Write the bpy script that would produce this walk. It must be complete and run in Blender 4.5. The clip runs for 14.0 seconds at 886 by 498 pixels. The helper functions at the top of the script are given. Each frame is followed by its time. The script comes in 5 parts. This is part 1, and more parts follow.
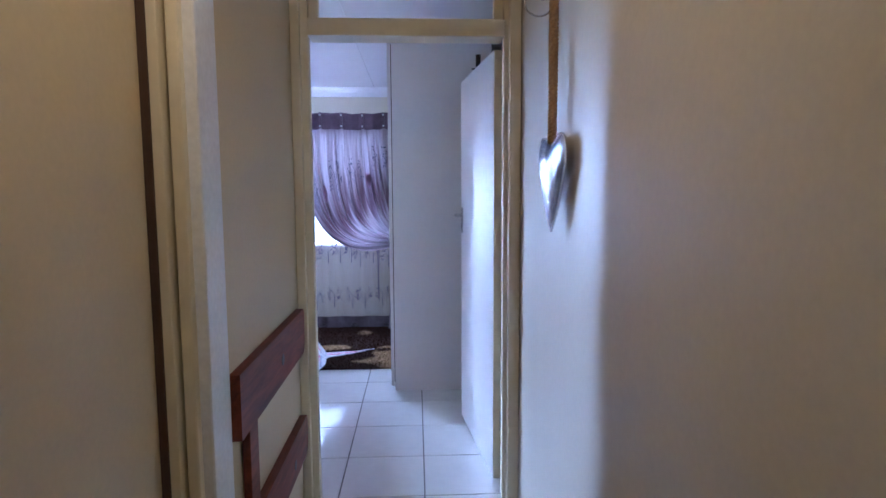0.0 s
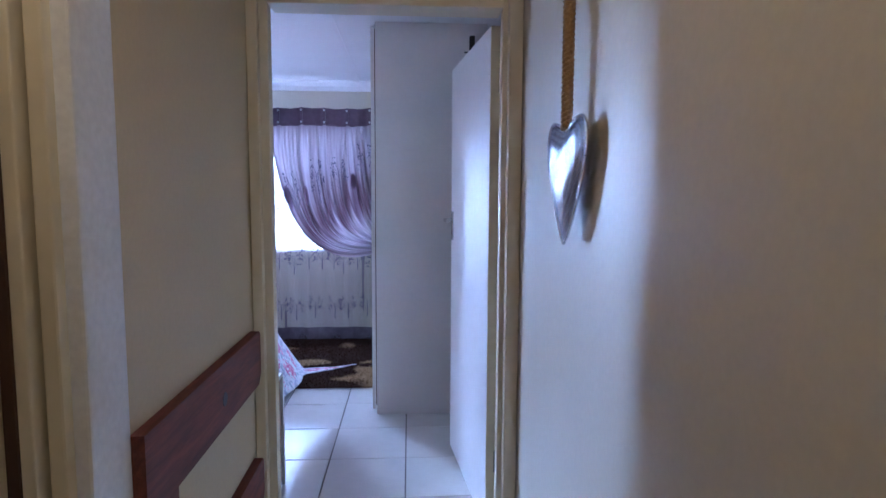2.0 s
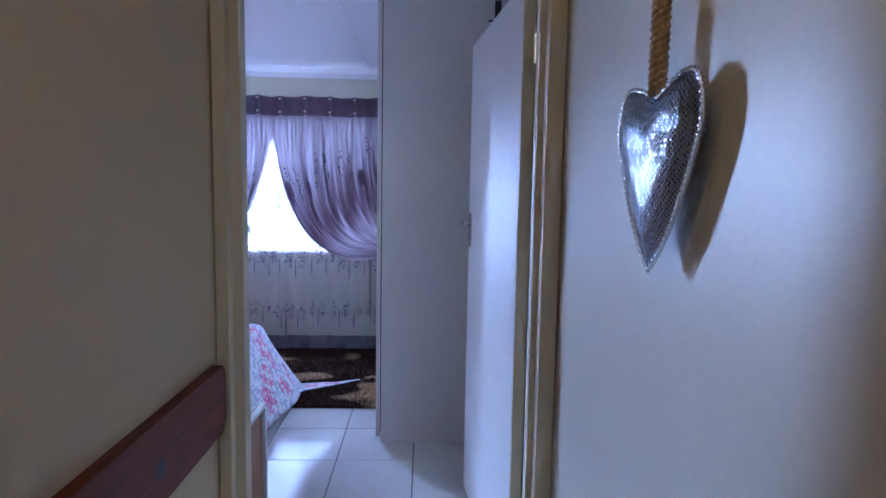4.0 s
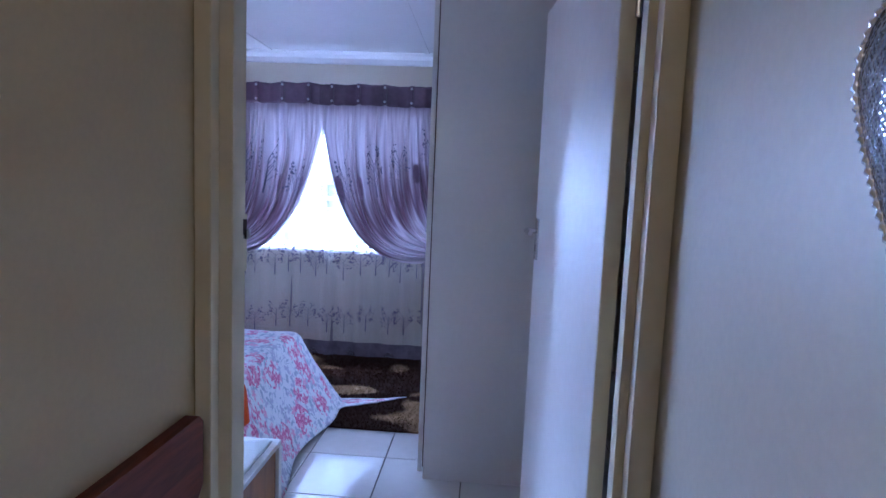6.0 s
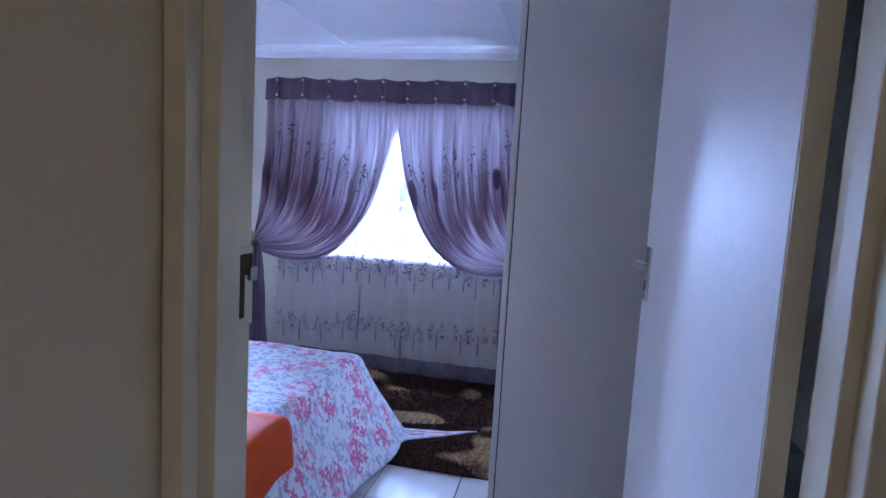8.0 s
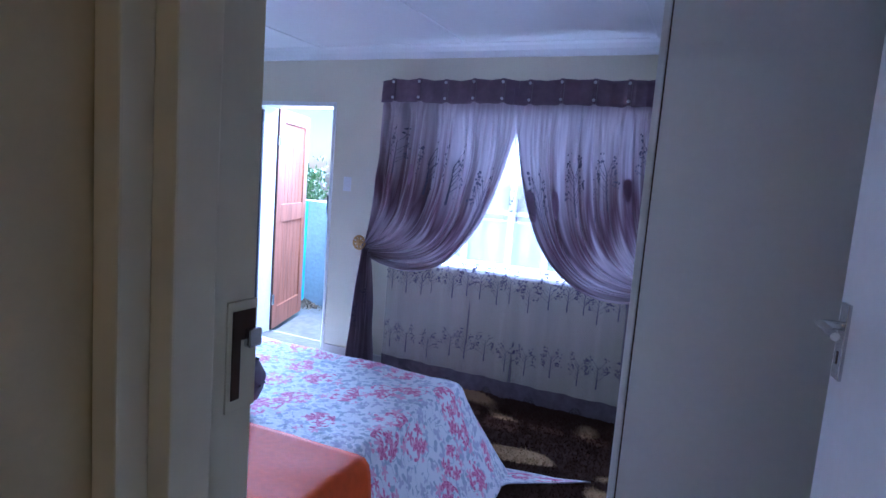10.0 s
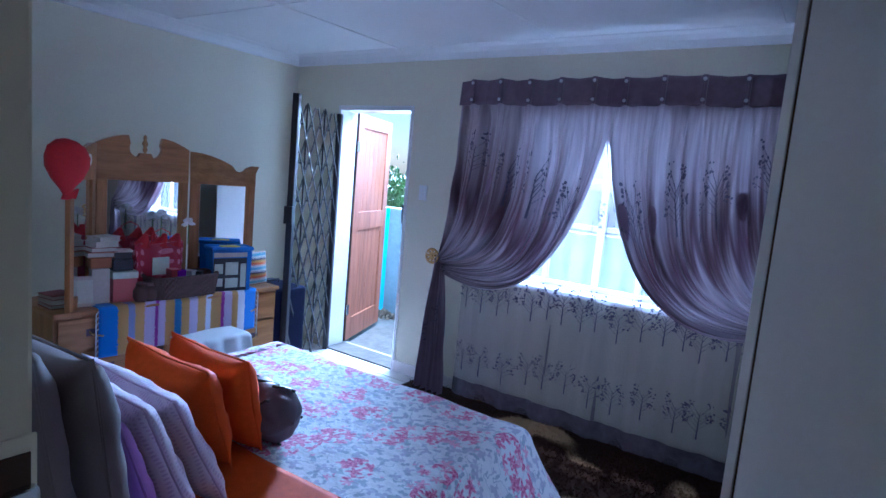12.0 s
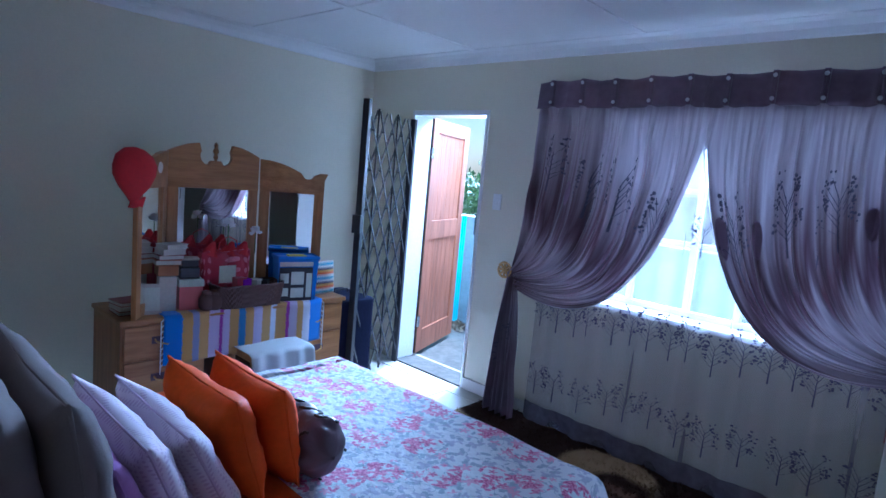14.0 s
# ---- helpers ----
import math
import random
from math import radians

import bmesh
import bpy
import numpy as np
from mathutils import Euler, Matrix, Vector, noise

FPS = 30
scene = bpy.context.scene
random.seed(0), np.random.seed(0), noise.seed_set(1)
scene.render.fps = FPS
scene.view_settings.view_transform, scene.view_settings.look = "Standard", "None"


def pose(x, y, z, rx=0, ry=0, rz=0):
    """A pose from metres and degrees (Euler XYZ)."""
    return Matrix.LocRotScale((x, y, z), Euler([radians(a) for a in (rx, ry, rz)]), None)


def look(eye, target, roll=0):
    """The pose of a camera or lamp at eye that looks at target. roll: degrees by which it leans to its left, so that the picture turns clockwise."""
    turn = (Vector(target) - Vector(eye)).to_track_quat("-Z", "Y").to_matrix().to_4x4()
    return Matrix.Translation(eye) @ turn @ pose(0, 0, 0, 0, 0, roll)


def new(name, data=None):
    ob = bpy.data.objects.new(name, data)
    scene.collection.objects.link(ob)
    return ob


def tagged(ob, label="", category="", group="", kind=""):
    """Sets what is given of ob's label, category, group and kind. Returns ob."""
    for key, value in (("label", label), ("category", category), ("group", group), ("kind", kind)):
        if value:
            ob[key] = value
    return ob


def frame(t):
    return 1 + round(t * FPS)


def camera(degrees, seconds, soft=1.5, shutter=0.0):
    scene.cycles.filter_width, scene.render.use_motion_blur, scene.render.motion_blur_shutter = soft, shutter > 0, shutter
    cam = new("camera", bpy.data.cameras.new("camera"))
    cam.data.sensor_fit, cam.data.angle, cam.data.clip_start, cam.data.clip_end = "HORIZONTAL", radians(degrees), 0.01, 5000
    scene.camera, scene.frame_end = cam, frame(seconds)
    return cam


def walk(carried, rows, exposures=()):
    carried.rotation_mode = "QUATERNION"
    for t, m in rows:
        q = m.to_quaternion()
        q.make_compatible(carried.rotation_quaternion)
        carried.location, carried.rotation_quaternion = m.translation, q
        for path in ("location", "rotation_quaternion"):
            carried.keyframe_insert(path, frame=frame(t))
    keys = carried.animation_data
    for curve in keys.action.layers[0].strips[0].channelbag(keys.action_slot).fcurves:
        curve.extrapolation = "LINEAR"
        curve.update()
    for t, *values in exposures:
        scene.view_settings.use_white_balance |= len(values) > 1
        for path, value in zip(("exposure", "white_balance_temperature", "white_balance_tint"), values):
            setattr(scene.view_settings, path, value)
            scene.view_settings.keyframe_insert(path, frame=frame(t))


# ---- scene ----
cam = camera(74.7, 14.0)
PATH = [
    (0, (0.108, -0.09, 1.398), (0.199, 1.898, 1.196), -0.3),
    (0.5, (0.095, -0.02, 1.395), (0.196, 1.967, 1.196), -0.3),
    (1, (0.094, 0.072, 1.385), (0.201, 2.06, 1.19), 0.0),
    (1.5, (0.114, 0.194, 1.389), (0.227, 2.182, 1.194), 0.1),
    (2, (0.154, 0.31, 1.387), (0.27, 2.297, 1.197), 0.3),
    (2.2, (0.169, 0.346, 1.384), (0.286, 2.334, 1.198), 0.3),
    (4.5, (0.17, 0.902, 1.387), (0.205, 2.892, 1.188), 1.3),
    (5, (0.189, 1.025, 1.378), (0.178, 3.015, 1.177), 1.6),
    (5.5, (0.193, 1.135, 1.382), (0.133, 3.124, 1.177), 2.2),
    (6, (0.192, 1.23, 1.388), (0.051, 3.215, 1.181), 2.4),
    (6.5, (0.177, 1.338, 1.403), (-0.032, 3.316, 1.192), 2.7),
    (7, (0.163, 1.463, 1.414), (-0.115, 3.432, 1.198), 2.8),
    (9.3, (0.15, 1.918, 1.464), (-0.518, 3.789, 1.234), 4.0),
    (9.5, (0.141, 1.965, 1.469), (-0.578, 3.817, 1.235), 4.0),
    (10, (0.123, 2.015, 1.47), (-0.7, 3.822, 1.234), 4.5),
    (10.5, (0.134, 2.122, 1.471), (-0.78, 3.885, 1.235), 4.7),
    (11, (0.104, 2.22, 1.494), (-0.869, 3.951, 1.251), 4.9),
    (11.5, (0.089, 2.322, 1.51), (-0.954, 4.011, 1.26), 4.9),
    (12, (0.068, 2.393, 1.51), (-1.044, 4.037, 1.263), 5.1),
    (12.5, (0.041, 2.451, 1.525), (-1.131, 4.052, 1.273), 5.1),
    (13, (0.033, 2.519, 1.531), (-1.206, 4.069, 1.277), 5.2),
    (13.5, (0.021, 2.586, 1.535), (-1.271, 4.092, 1.28), 5.2),
    (14, (-0.009, 2.636, 1.541), (-1.351, 4.097, 1.283), 5.3),
]
walk(cam, [(t, look(eye, target, roll)) for t, eye, target, roll in PATH], exposures=[(0.0, 1.50, 4950, 24), (5.0, 0.88, 4780, 26), (7.0, 0.90, 4800, 26), (9.5, 0.50, 4850, 25), (12.0, 0.10, 4750, 15), (14.0, 0.0, 4750, 12)])
# ---- light ----
world = bpy.data.worlds.new("sky")
scene.world = world
world.use_nodes = True
wn = world.node_tree.nodes
sky = wn.new("ShaderNodeTexSky")
sky.sky_type, sky.sun_disc = "NISHITA", False
sky.sun_elevation, sky.sun_rotation = radians(68), radians(-12)
world.node_tree.links.new(sky.outputs[0], wn["Background"].inputs[0])
wn["Background"].inputs[1].default_value = 0.15


def lamp(name, kind, energy, color, m, **kw):
    d = bpy.data.lights.new(name, kind)
    d.energy, d.color = energy, color
    if kind == "AREA":
        d.shape, d.size, d.size_y = "RECTANGLE", kw["size"][0], kw["size"][1]
    if kind == "SUN":
        d.angle = kw["angle"]
    if kind == "POINT":
        d.shadow_soft_size = kw["radius"]
    ob = new(name, d)
    ob.matrix_world = m
    return ob


lamp("sun", "SUN", 3.0, (1.0, 0.95, 0.88), look((0, 0, 0), (0.08, -0.38, -0.94)), angle=radians(0.5))
lamp("window_light", "AREA", 20.0, (0.62, 0.80, 1.0), look((-1.1, 6.3, 1.55), (-1.1, 5.0, 1.2)), size=(1.5, 1.2))
lamp("sky_light", "AREA", 22000, (0.60, 0.79, 1.0), look((-8.6, 13.0, 3.3), (-2.9, 5.8, 1.4)), size=(7.0, 4.4))
lamp("door_light", "AREA", 420, (0.62, 0.80, 1.0), look((-2.95, 6.9, 2.95), (-2.6, 5.0, 0.6)), size=(1.3, 1.0))
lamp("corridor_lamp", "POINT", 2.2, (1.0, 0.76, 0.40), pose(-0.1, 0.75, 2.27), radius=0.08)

# ---- materials ----


def mat(name, color, rough=0.6, metal=0.0, grain=60.0, vary=0.10, bump=0.08, big=2.5, rand=0.0, spec=0.5, dist=0.01):
    """A plain surface with variation at two scales and a fine relief."""
    m = bpy.data.materials.new(name)
    m.use_nodes = True
    n, l = m.node_tree.nodes, m.node_tree.links
    b = n["Principled BSDF"]
    b.inputs["Roughness"].default_value, b.inputs["Metallic"].default_value = rough, metal
    b.inputs["Specular IOR Level"].default_value = spec
    co = n.new("ShaderNodeTexCoord")
    fine, wide = n.new("ShaderNodeTexNoise"), n.new("ShaderNodeTexNoise")
    for node, s in ((fine, grain), (wide, big)):
        node.inputs["Scale"].default_value, node.inputs["Detail"].default_value = s, 4
        l.new(co.outputs["Object"], node.inputs["Vector"])
    add = n.new("ShaderNodeMath")
    add.operation = "ADD"
    l.new(fine.outputs["Fac"], add.inputs[0])
    l.new(wide.outputs["Fac"], add.inputs[1])
    ramp = n.new("ShaderNodeMapRange")
    ramp.inputs["From Min"].default_value, ramp.inputs["From Max"].default_value = 0.6, 1.4
    ramp.inputs["To Min"].default_value, ramp.inputs["To Max"].default_value = 1 - vary, 1 + vary
    l.new(add.outputs[0], ramp.inputs["Value"])
    val = ramp.outputs[0]
    if rand:
        info = n.new("ShaderNodeObjectInfo")
        mr = n.new("ShaderNodeMapRange")
        mr.inputs["To Min"].default_value, mr.inputs["To Max"].default_value = 1 - rand, 1 + rand
        l.new(info.outputs["Random"], mr.inputs["Value"])
        mul = n.new("ShaderNodeMath")
        mul.operation = "MULTIPLY"
        l.new(val, mul.inputs[0])
        l.new(mr.outputs[0], mul.inputs[1])
        val = mul.outputs[0]
    sc = n.new("ShaderNodeVectorMath")
    sc.operation = "SCALE"
    sc.inputs[0].default_value = color
    l.new(val, sc.inputs["Scale"])
    l.new(sc.outputs[0], b.inputs["Base Color"])
    bp = n.new("ShaderNodeBump")
    bp.inputs["Strength"].default_value, bp.inputs["Distance"].default_value = bump, dist
    l.new(fine.outputs["Fac"], bp.inputs["Height"])
    l.new(bp.outputs[0], b.inputs["Normal"])
    return m


def wood(name, dark, light, rough=0.45, axis=2, scale=9.0):
    """Wood with grain along one axis, and faint knots."""
    m = bpy.data.materials.new(name)
    m.use_nodes = True
    n, l = m.node_tree.nodes, m.node_tree.links
    b = n["Principled BSDF"]
    b.inputs["Roughness"].default_value = rough
    co, mp = n.new("ShaderNodeTexCoord"), n.new("ShaderNodeMapping")
    s = [scale, scale, scale]
    s[axis] = scale * 0.09
    mp.inputs["Scale"].default_value = s
    l.new(co.outputs["Object"], mp.inputs["Vector"])
    a, c = n.new("ShaderNodeTexNoise"), n.new("ShaderNodeTexNoise")
    a.inputs["Scale"].default_value, a.inputs["Detail"].default_value, a.inputs["Distortion"].default_value = 2.2, 6, 0.8
    c.inputs["Scale"].default_value, c.inputs["Detail"].default_value = 14, 3
    l.new(mp.outputs[0], a.inputs["Vector"])
    l.new(mp.outputs[0], c.inputs["Vector"])
    add = n.new("ShaderNodeMath")
    add.operation = "MULTIPLY_ADD"
    add.inputs[1].default_value = 0.35
    l.new(c.outputs["Fac"], add.inputs[0])
    l.new(a.outputs["Fac"], add.inputs[2])
    r = n.new("ShaderNodeValToRGB")
    r.color_ramp.elements[0].position, r.color_ramp.elements[0].color = 0.45, (*dark, 1)
    r.color_ramp.elements[1].position, r.color_ramp.elements[1].color = 0.85, (*light, 1)
    l.new(add.outputs[0], r.inputs[0])
    l.new(r.outputs[0], b.inputs["Base Color"])
    bp = n.new("ShaderNodeBump")
    bp.inputs["Strength"].default_value, bp.inputs["Distance"].default_value = 0.12, 0.004
    l.new(add.outputs[0], bp.inputs["Height"])
    l.new(bp.outputs[0], b.inputs["Normal"])
    return m


def glass(name, color=(1, 1, 1)):
    m = bpy.data.materials.new(name)
    m.use_nodes = True
    n, l = m.node_tree.nodes, m.node_tree.links
    n.remove(n["Principled BSDF"])
    t, g, mx, fr = n.new("ShaderNodeBsdfTransparent"), n.new("ShaderNodeBsdfGlossy"), n.new("ShaderNodeMixShader"), n.new("ShaderNodeFresnel")
    t.inputs[0].default_value = (*color, 1)
    g.inputs["Roughness"].default_value = 0.02
    l.new(fr.outputs[0], mx.inputs[0])
    l.new(t.outputs[0], mx.inputs[1])
    l.new(g.outputs[0], mx.inputs[2])
    l.new(mx.outputs[0], n["Material Output"].inputs[0])
    return m


M_WALL = mat("wall_paint", (0.74, 0.69, 0.55), 0.55, grain=90, vary=0.05, bump=0.10, big=1.2, dist=0.004)
# yellower copy of the hall paint: the lamp's warmth is in the colour
M_LAMP_TINT = mat("lamp_tinted_paint", (0.60, 0.48, 0.28), 0.5, grain=70, vary=0.05, bump=0.12, big=1.5, dist=0.004)
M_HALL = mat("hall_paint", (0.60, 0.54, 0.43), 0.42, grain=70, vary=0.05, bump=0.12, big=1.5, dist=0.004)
M_CEIL = mat("ceiling_board", (0.80, 0.80, 0.80), 0.7, grain=40, vary=0.03, bump=0.05)
M_GLOSS = mat("gloss_paint", (0.74, 0.66, 0.48), 0.45, grain=25, vary=0.05, bump=0.015, big=4)
M_DOOR = mat("door_paint", (0.74, 0.70, 0.68), 0.48, grain=30, vary=0.04, bump=0.05, big=2)
M_MELA = mat("melamine", (0.72, 0.675, 0.655), 0.42, grain=50, vary=0.03, bump=0.03)
M_TILE = mat("glazed_tile", (0.66, 0.64, 0.61), 0.11, grain=14, vary=0.05, bump=0.015, big=3, rand=0.04, spec=1.0)
M_GROUT = mat("grout", (0.16, 0.15, 0.14), 0.85)
M_RED = wood("red_brown_wood", (0.085, 0.018, 0.008), (0.21, 0.048, 0.02), 0.6, axis=1, scale=16)
M_PINE = wood("dresser_wood", (0.26, 0.105, 0.030), (0.44, 0.205, 0.070), 0.38, axis=1, scale=10)
M_PINEZ = wood("dresser_wood_upright", (0.25, 0.10, 0.028), (0.42, 0.195, 0.065), 0.38, axis=2, scale=10)
M_MERANTI = wood("meranti_door_wood", (0.17, 0.055, 0.028), (0.34, 0.125, 0.07), 0.45, axis=2, scale=10)
# dark brown put in for the shade inside gaps, holes and recesses
M_GAP_SHADE = mat("gap_shade_paint", (0.07, 0.035, 0.02), 0.8)
M_BLACK = mat("black_steel", (0.018, 0.016, 0.020), 0.42, 0.0, bump=0.05)
M_CHROME = mat("worn_chrome", (0.62, 0.62, 0.63), 0.24, 1.0, vary=0.06)
M_MIRROR = mat("mirror_silver", (0.90, 0.91, 0.91), 0.01, 1.0, vary=0.0, bump=0.0)
M_GLASS = glass("window_glass")
M_WHITE = mat("white_paint", (0.80, 0.80, 0.80), 0.4)
M_TURQ = mat("turquoise_paint", (0.05, 0.33, 0.42), 0.7, grain=30, vary=0.15, bump=0.3)
M_GREY = mat("grey_plaster", (0.13, 0.17, 0.21), 0.85, grain=25, vary=0.22, bump=0.5)
M_CONC = mat("stained_concrete", (0.10, 0.095, 0.085), 0.6, grain=20, vary=0.45, bump=0.4, big=4)
M_LEAF = mat("foliage", (0.06, 0.12, 0.035), 0.6, vary=0.4, grain=20)
M_BARK = mat("bark", (0.13, 0.10, 0.07), 0.9, vary=0.3, bump=0.5)
M_GROUND = mat("dry_ground", (0.17, 0.14, 0.09), 0.95, vary=0.3, bump=0.4)
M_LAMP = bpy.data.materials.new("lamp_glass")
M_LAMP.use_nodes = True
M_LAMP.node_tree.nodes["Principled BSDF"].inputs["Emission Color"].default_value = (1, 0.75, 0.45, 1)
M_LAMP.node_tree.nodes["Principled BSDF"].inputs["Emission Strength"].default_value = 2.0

# ---- building helpers ----


def link_mesh(name, bm, material, smooth=False):
    me = bpy.data.meshes.new(name)
    bm.normal_update()
    bm.to_mesh(me)
    bm.free()
    for mm in (material if isinstance(material, (list, tuple)) else [material]):
        me.materials.append(mm)
    if smooth:
        for p in me.polygons:
            p.use_smooth = True
    return new(name, me)


def part(name, bm, material, parent=None, label="", smooth=False):
    ob = link_mesh(name, bm, material, smooth)
    if parent is not None:
        ob.parent = parent
    return tagged(ob, label)


ORIGIN = Vector((0, 0, 0))     # what at is counted from


def thing(name, label, category, group="", kind="", at=(0, 0, 0)):
    ob = new(name)
    ob.location = ORIGIN + Vector(at)
    return tagged(ob, label, category, group, kind)


def box(x0, x1, y0, y1, z0, z1, bevel=0.0, bm=None, seg=2):
    b = bmesh.new()
    bmesh.ops.create_cube(b, size=1.0)
    for v in b.verts:
        v.co = Vector((x0 + (v.co.x + 0.5) * (x1 - x0), y0 + (v.co.y + 0.5) * (y1 - y0), z0 + (v.co.z + 0.5) * (z1 - z0)))
    if bevel:
        bmesh.ops.bevel(b, geom=b.edges[:], offset=bevel, segments=seg, affect="EDGES", profile=0.6)
    return join(bm, b)


def join(bm, b):
    if bm is None:
        return b
    me = bpy.data.meshes.new("tmp")
    b.to_mesh(me)
    b.free()
    bm.from_mesh(me)
    bpy.data.meshes.remove(me)
    return bm


def cyl(p0, p1, r0, r1=None, seg=12, bm=None):
    p0, p1 = Vector(p0), Vector(p1)
    r1 = r0 if r1 is None else r1
    b = bmesh.new()
    bmesh.ops.create_cone(b, cap_ends=True, segments=seg, radius1=r0, radius2=r1, depth=(p1 - p0).length)
    q = (p1 - p0).to_track_quat("Z", "Y").to_matrix().to_4x4()
    bmesh.ops.transform(b, matrix=Matrix.Translation((p0 + p1) / 2) @ q, verts=b.verts)
    return join(bm, b)


def tube(points, r, seg=8, bm=None, closed=False):
    """A round bar through the points."""
    b = bmesh.new()
    pts = [Vector(p) for p in points]
    rings = []
    n = len(pts)
    for i, p in enumerate(pts):
        d = (pts[(i + 1) % n] - pts[i - 1]) if (closed or 0 < i < n - 1) else (pts[1] - pts[0] if i == 0 else pts[-1] - pts[-2])
        d.normalize()
        a = d.orthogonal() if abs(d.z) > 0.95 else d.cross(Vector((0, 0, 1)))
        a.normalize()
        c = d.cross(a)
        rr = r(i / (n - 1)) if callable(r) else r
        rings.append([b.verts.new(p + rr * (math.cos(2 * math.pi * k / seg) * a + math.sin(2 * math.pi * k / seg) * c)) for k in range(seg)])
    for i in range(n if closed else n - 1):
        A, B = rings[i], rings[(i + 1) % n]
        for k in range(seg):
            b.faces.new((A[k], A[(k + 1) % seg], B[(k + 1) % seg], B[k]))
    if not closed:
        b.faces.new(rings[0][::-1])
        b.faces.new(rings[-1])
    return join(bm, b)


def sheet(fn, nu, nv, thick=0.0, uv=None, bm=None):
    """A surface fn(u, v) over the unit square; uv(u, v) gives its cloth coordinates."""
    b = bmesh.new()
    lay = b.loops.layers.uv.new("cloth")
    g = [[b.verts.new(fn(i / nu, j / nv)) for j in range(nv + 1)] for i in range(nu + 1)]
    for i in range(nu):
        for j in range(nv):
            f = b.faces.new((g[i][j], g[i + 1][j], g[i + 1][j + 1], g[i][j + 1]))
            for loop, (a, c) in zip(f.loops, ((i, j), (i + 1, j), (i + 1, j + 1), (i, j + 1))):
                loop[lay].uv = uv(a / nu, c / nv) if uv else (a / nu, c / nv)
    if thick:
        b.normal_update()
        k = [[b.verts.new(q.co - q.normal * thick) for q in row] for row in g]
        for i in range(nu):
            for j in range(nv):
                f = b.faces.new((k[i][j + 1], k[i + 1][j + 1], k[i + 1][j], k[i][j]))
                for loop, (a, c) in zip(f.loops, ((i, j + 1), (i + 1, j + 1), (i + 1, j), (i, j))):
                    loop[lay].uv = uv(a / nu, c / nv) if uv else (a / nu, c / nv)
        rim = [(i, 0) for i in range(nu)] + [(nu, j) for j in range(nv)] + [(i, nv) for i in range(nu, 0, -1)] + [(0, j) for j in range(nv, 0, -1)]
        for (a, c), (d, e) in zip(rim, rim[1:] + rim[:1]):
            b.faces.new((g[d][e], g[a][c], k[a][c], k[d][e]))
    return join(bm, b)


def lathe(profile, at=(0, 0, 0), seg=24):
    b = bmesh.new()
    rings = [[b.verts.new((at[0] + r * math.cos(2 * math.pi * k / seg), at[1] + r * math.sin(2 * math.pi * k / seg), at[2] + z)) for k in range(seg)] for r, z in profile]
    for A, B in zip(rings, rings[1:]):
        for k in range(seg):
            b.faces.new((A[k], A[(k + 1) % seg], B[(k + 1) % seg], B[k]))
    b.faces.new(rings[0][::-1])
    b.faces.new(rings[-1])
    return b


def prism(outline, x0, x1, bevel=0.0):
    """An outline in (y, z) drawn out from x0 to x1."""
    b = bmesh.new()
    A = [b.verts.new((x0, y, z)) for y, z in outline]
    B = [b.verts.new((x1, y, z)) for y, z in outline]
    n = len(A)
    fs = [b.faces.new(A[::-1]), b.faces.new(B)]
    for i in range(n):
        b.faces.new((A[i], A[(i + 1) % n], B[(i + 1) % n], B[i]))
    bmesh.ops.recalc_face_normals(b, faces=b.faces[:])
    bmesh.ops.triangulate(b, faces=fs)
    return b


def structure(name, bm, material, label="", category=""):
    return tagged(link_mesh(name, bm, material), label, category or name.split("_")[0], kind="structure")


# ---- the shell ----
CEIL = 2.40
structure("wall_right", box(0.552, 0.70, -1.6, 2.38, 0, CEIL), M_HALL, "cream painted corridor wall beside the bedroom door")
w = box(-0.56, -0.400, 1.40, 2.38, 0, CEIL)
box(-0.56, -0.44, 1.32, 1.40, 0, CEIL, bm=w)
box(-0.56, -0.44, -1.6, 0.40, 0, CEIL, bm=w)
box(-0.56, -0.44, 0.40, 1.32, 2.12, CEIL, bm=w)
structure("wall_left", w, M_LAMP_TINT, "cream corridor wall with a wooden rail, lamp warmth painted in")
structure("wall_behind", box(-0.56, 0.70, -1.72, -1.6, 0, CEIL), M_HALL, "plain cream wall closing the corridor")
w = box(-4.0, -0.400, 2.38, 2.51, 0, CEIL)
box(0.552, 1.6, 2.38, 2.51, 0, CEIL, bm=w)
box(-0.400, 0.552, 2.38, 2.51, 2.37, CEIL, bm=w)
structure("wall_south", w, M_WALL, "cream bedroom wall around the doorway")
w = box(-4.0, -3.36, 5.81, 6.02, -0.02, CEIL)
box(-3.36, -2.60, 5.81, 6.02, 2.0, CEIL, bm=w)
box(-2.60, -1.85, 5.81, 6.02, -0.02, CEIL, bm=w)
box(-1.85, -0.35, 5.81, 6.02, 2.0, CEIL, bm=w)
box(-1.85, -0.35, 5.81, 6.02, -0.02, 0.865, bm=w)
box(-0.35, 1.72, 5.81, 6.02, -0.02, CEIL, bm=w)
structure("wall_north", w, M_WALL, "cream bedroom wall with the window and outer door")
structure("wall_west", box(-4.0, -3.87, 2.51, 5.81, 0, CEIL), M_WALL, "cream bedroom wall behind the dresser")
structure("wall_east", box(1.6, 1.72, 2.38, 5.81, 0, CEIL), M_WALL, "cream wall closing the bedroom")
# ceiling with cover strips and cornice, one mesh
c = box(-4.0, 1.72, -1.72, 6.02, CEIL, CEIL + 0.12)
for x in (-1.53, -2.75 + 2.44, -2.75):
    box(x - 0.02, x + 0.02, 2.51, 5.81, CEIL - 0.006, CEIL + 0.01, bm=c)
box(-3.87, -1.55, 4.66, 4.70, CEIL - 0.005, CEIL + 0.01, bm=c)


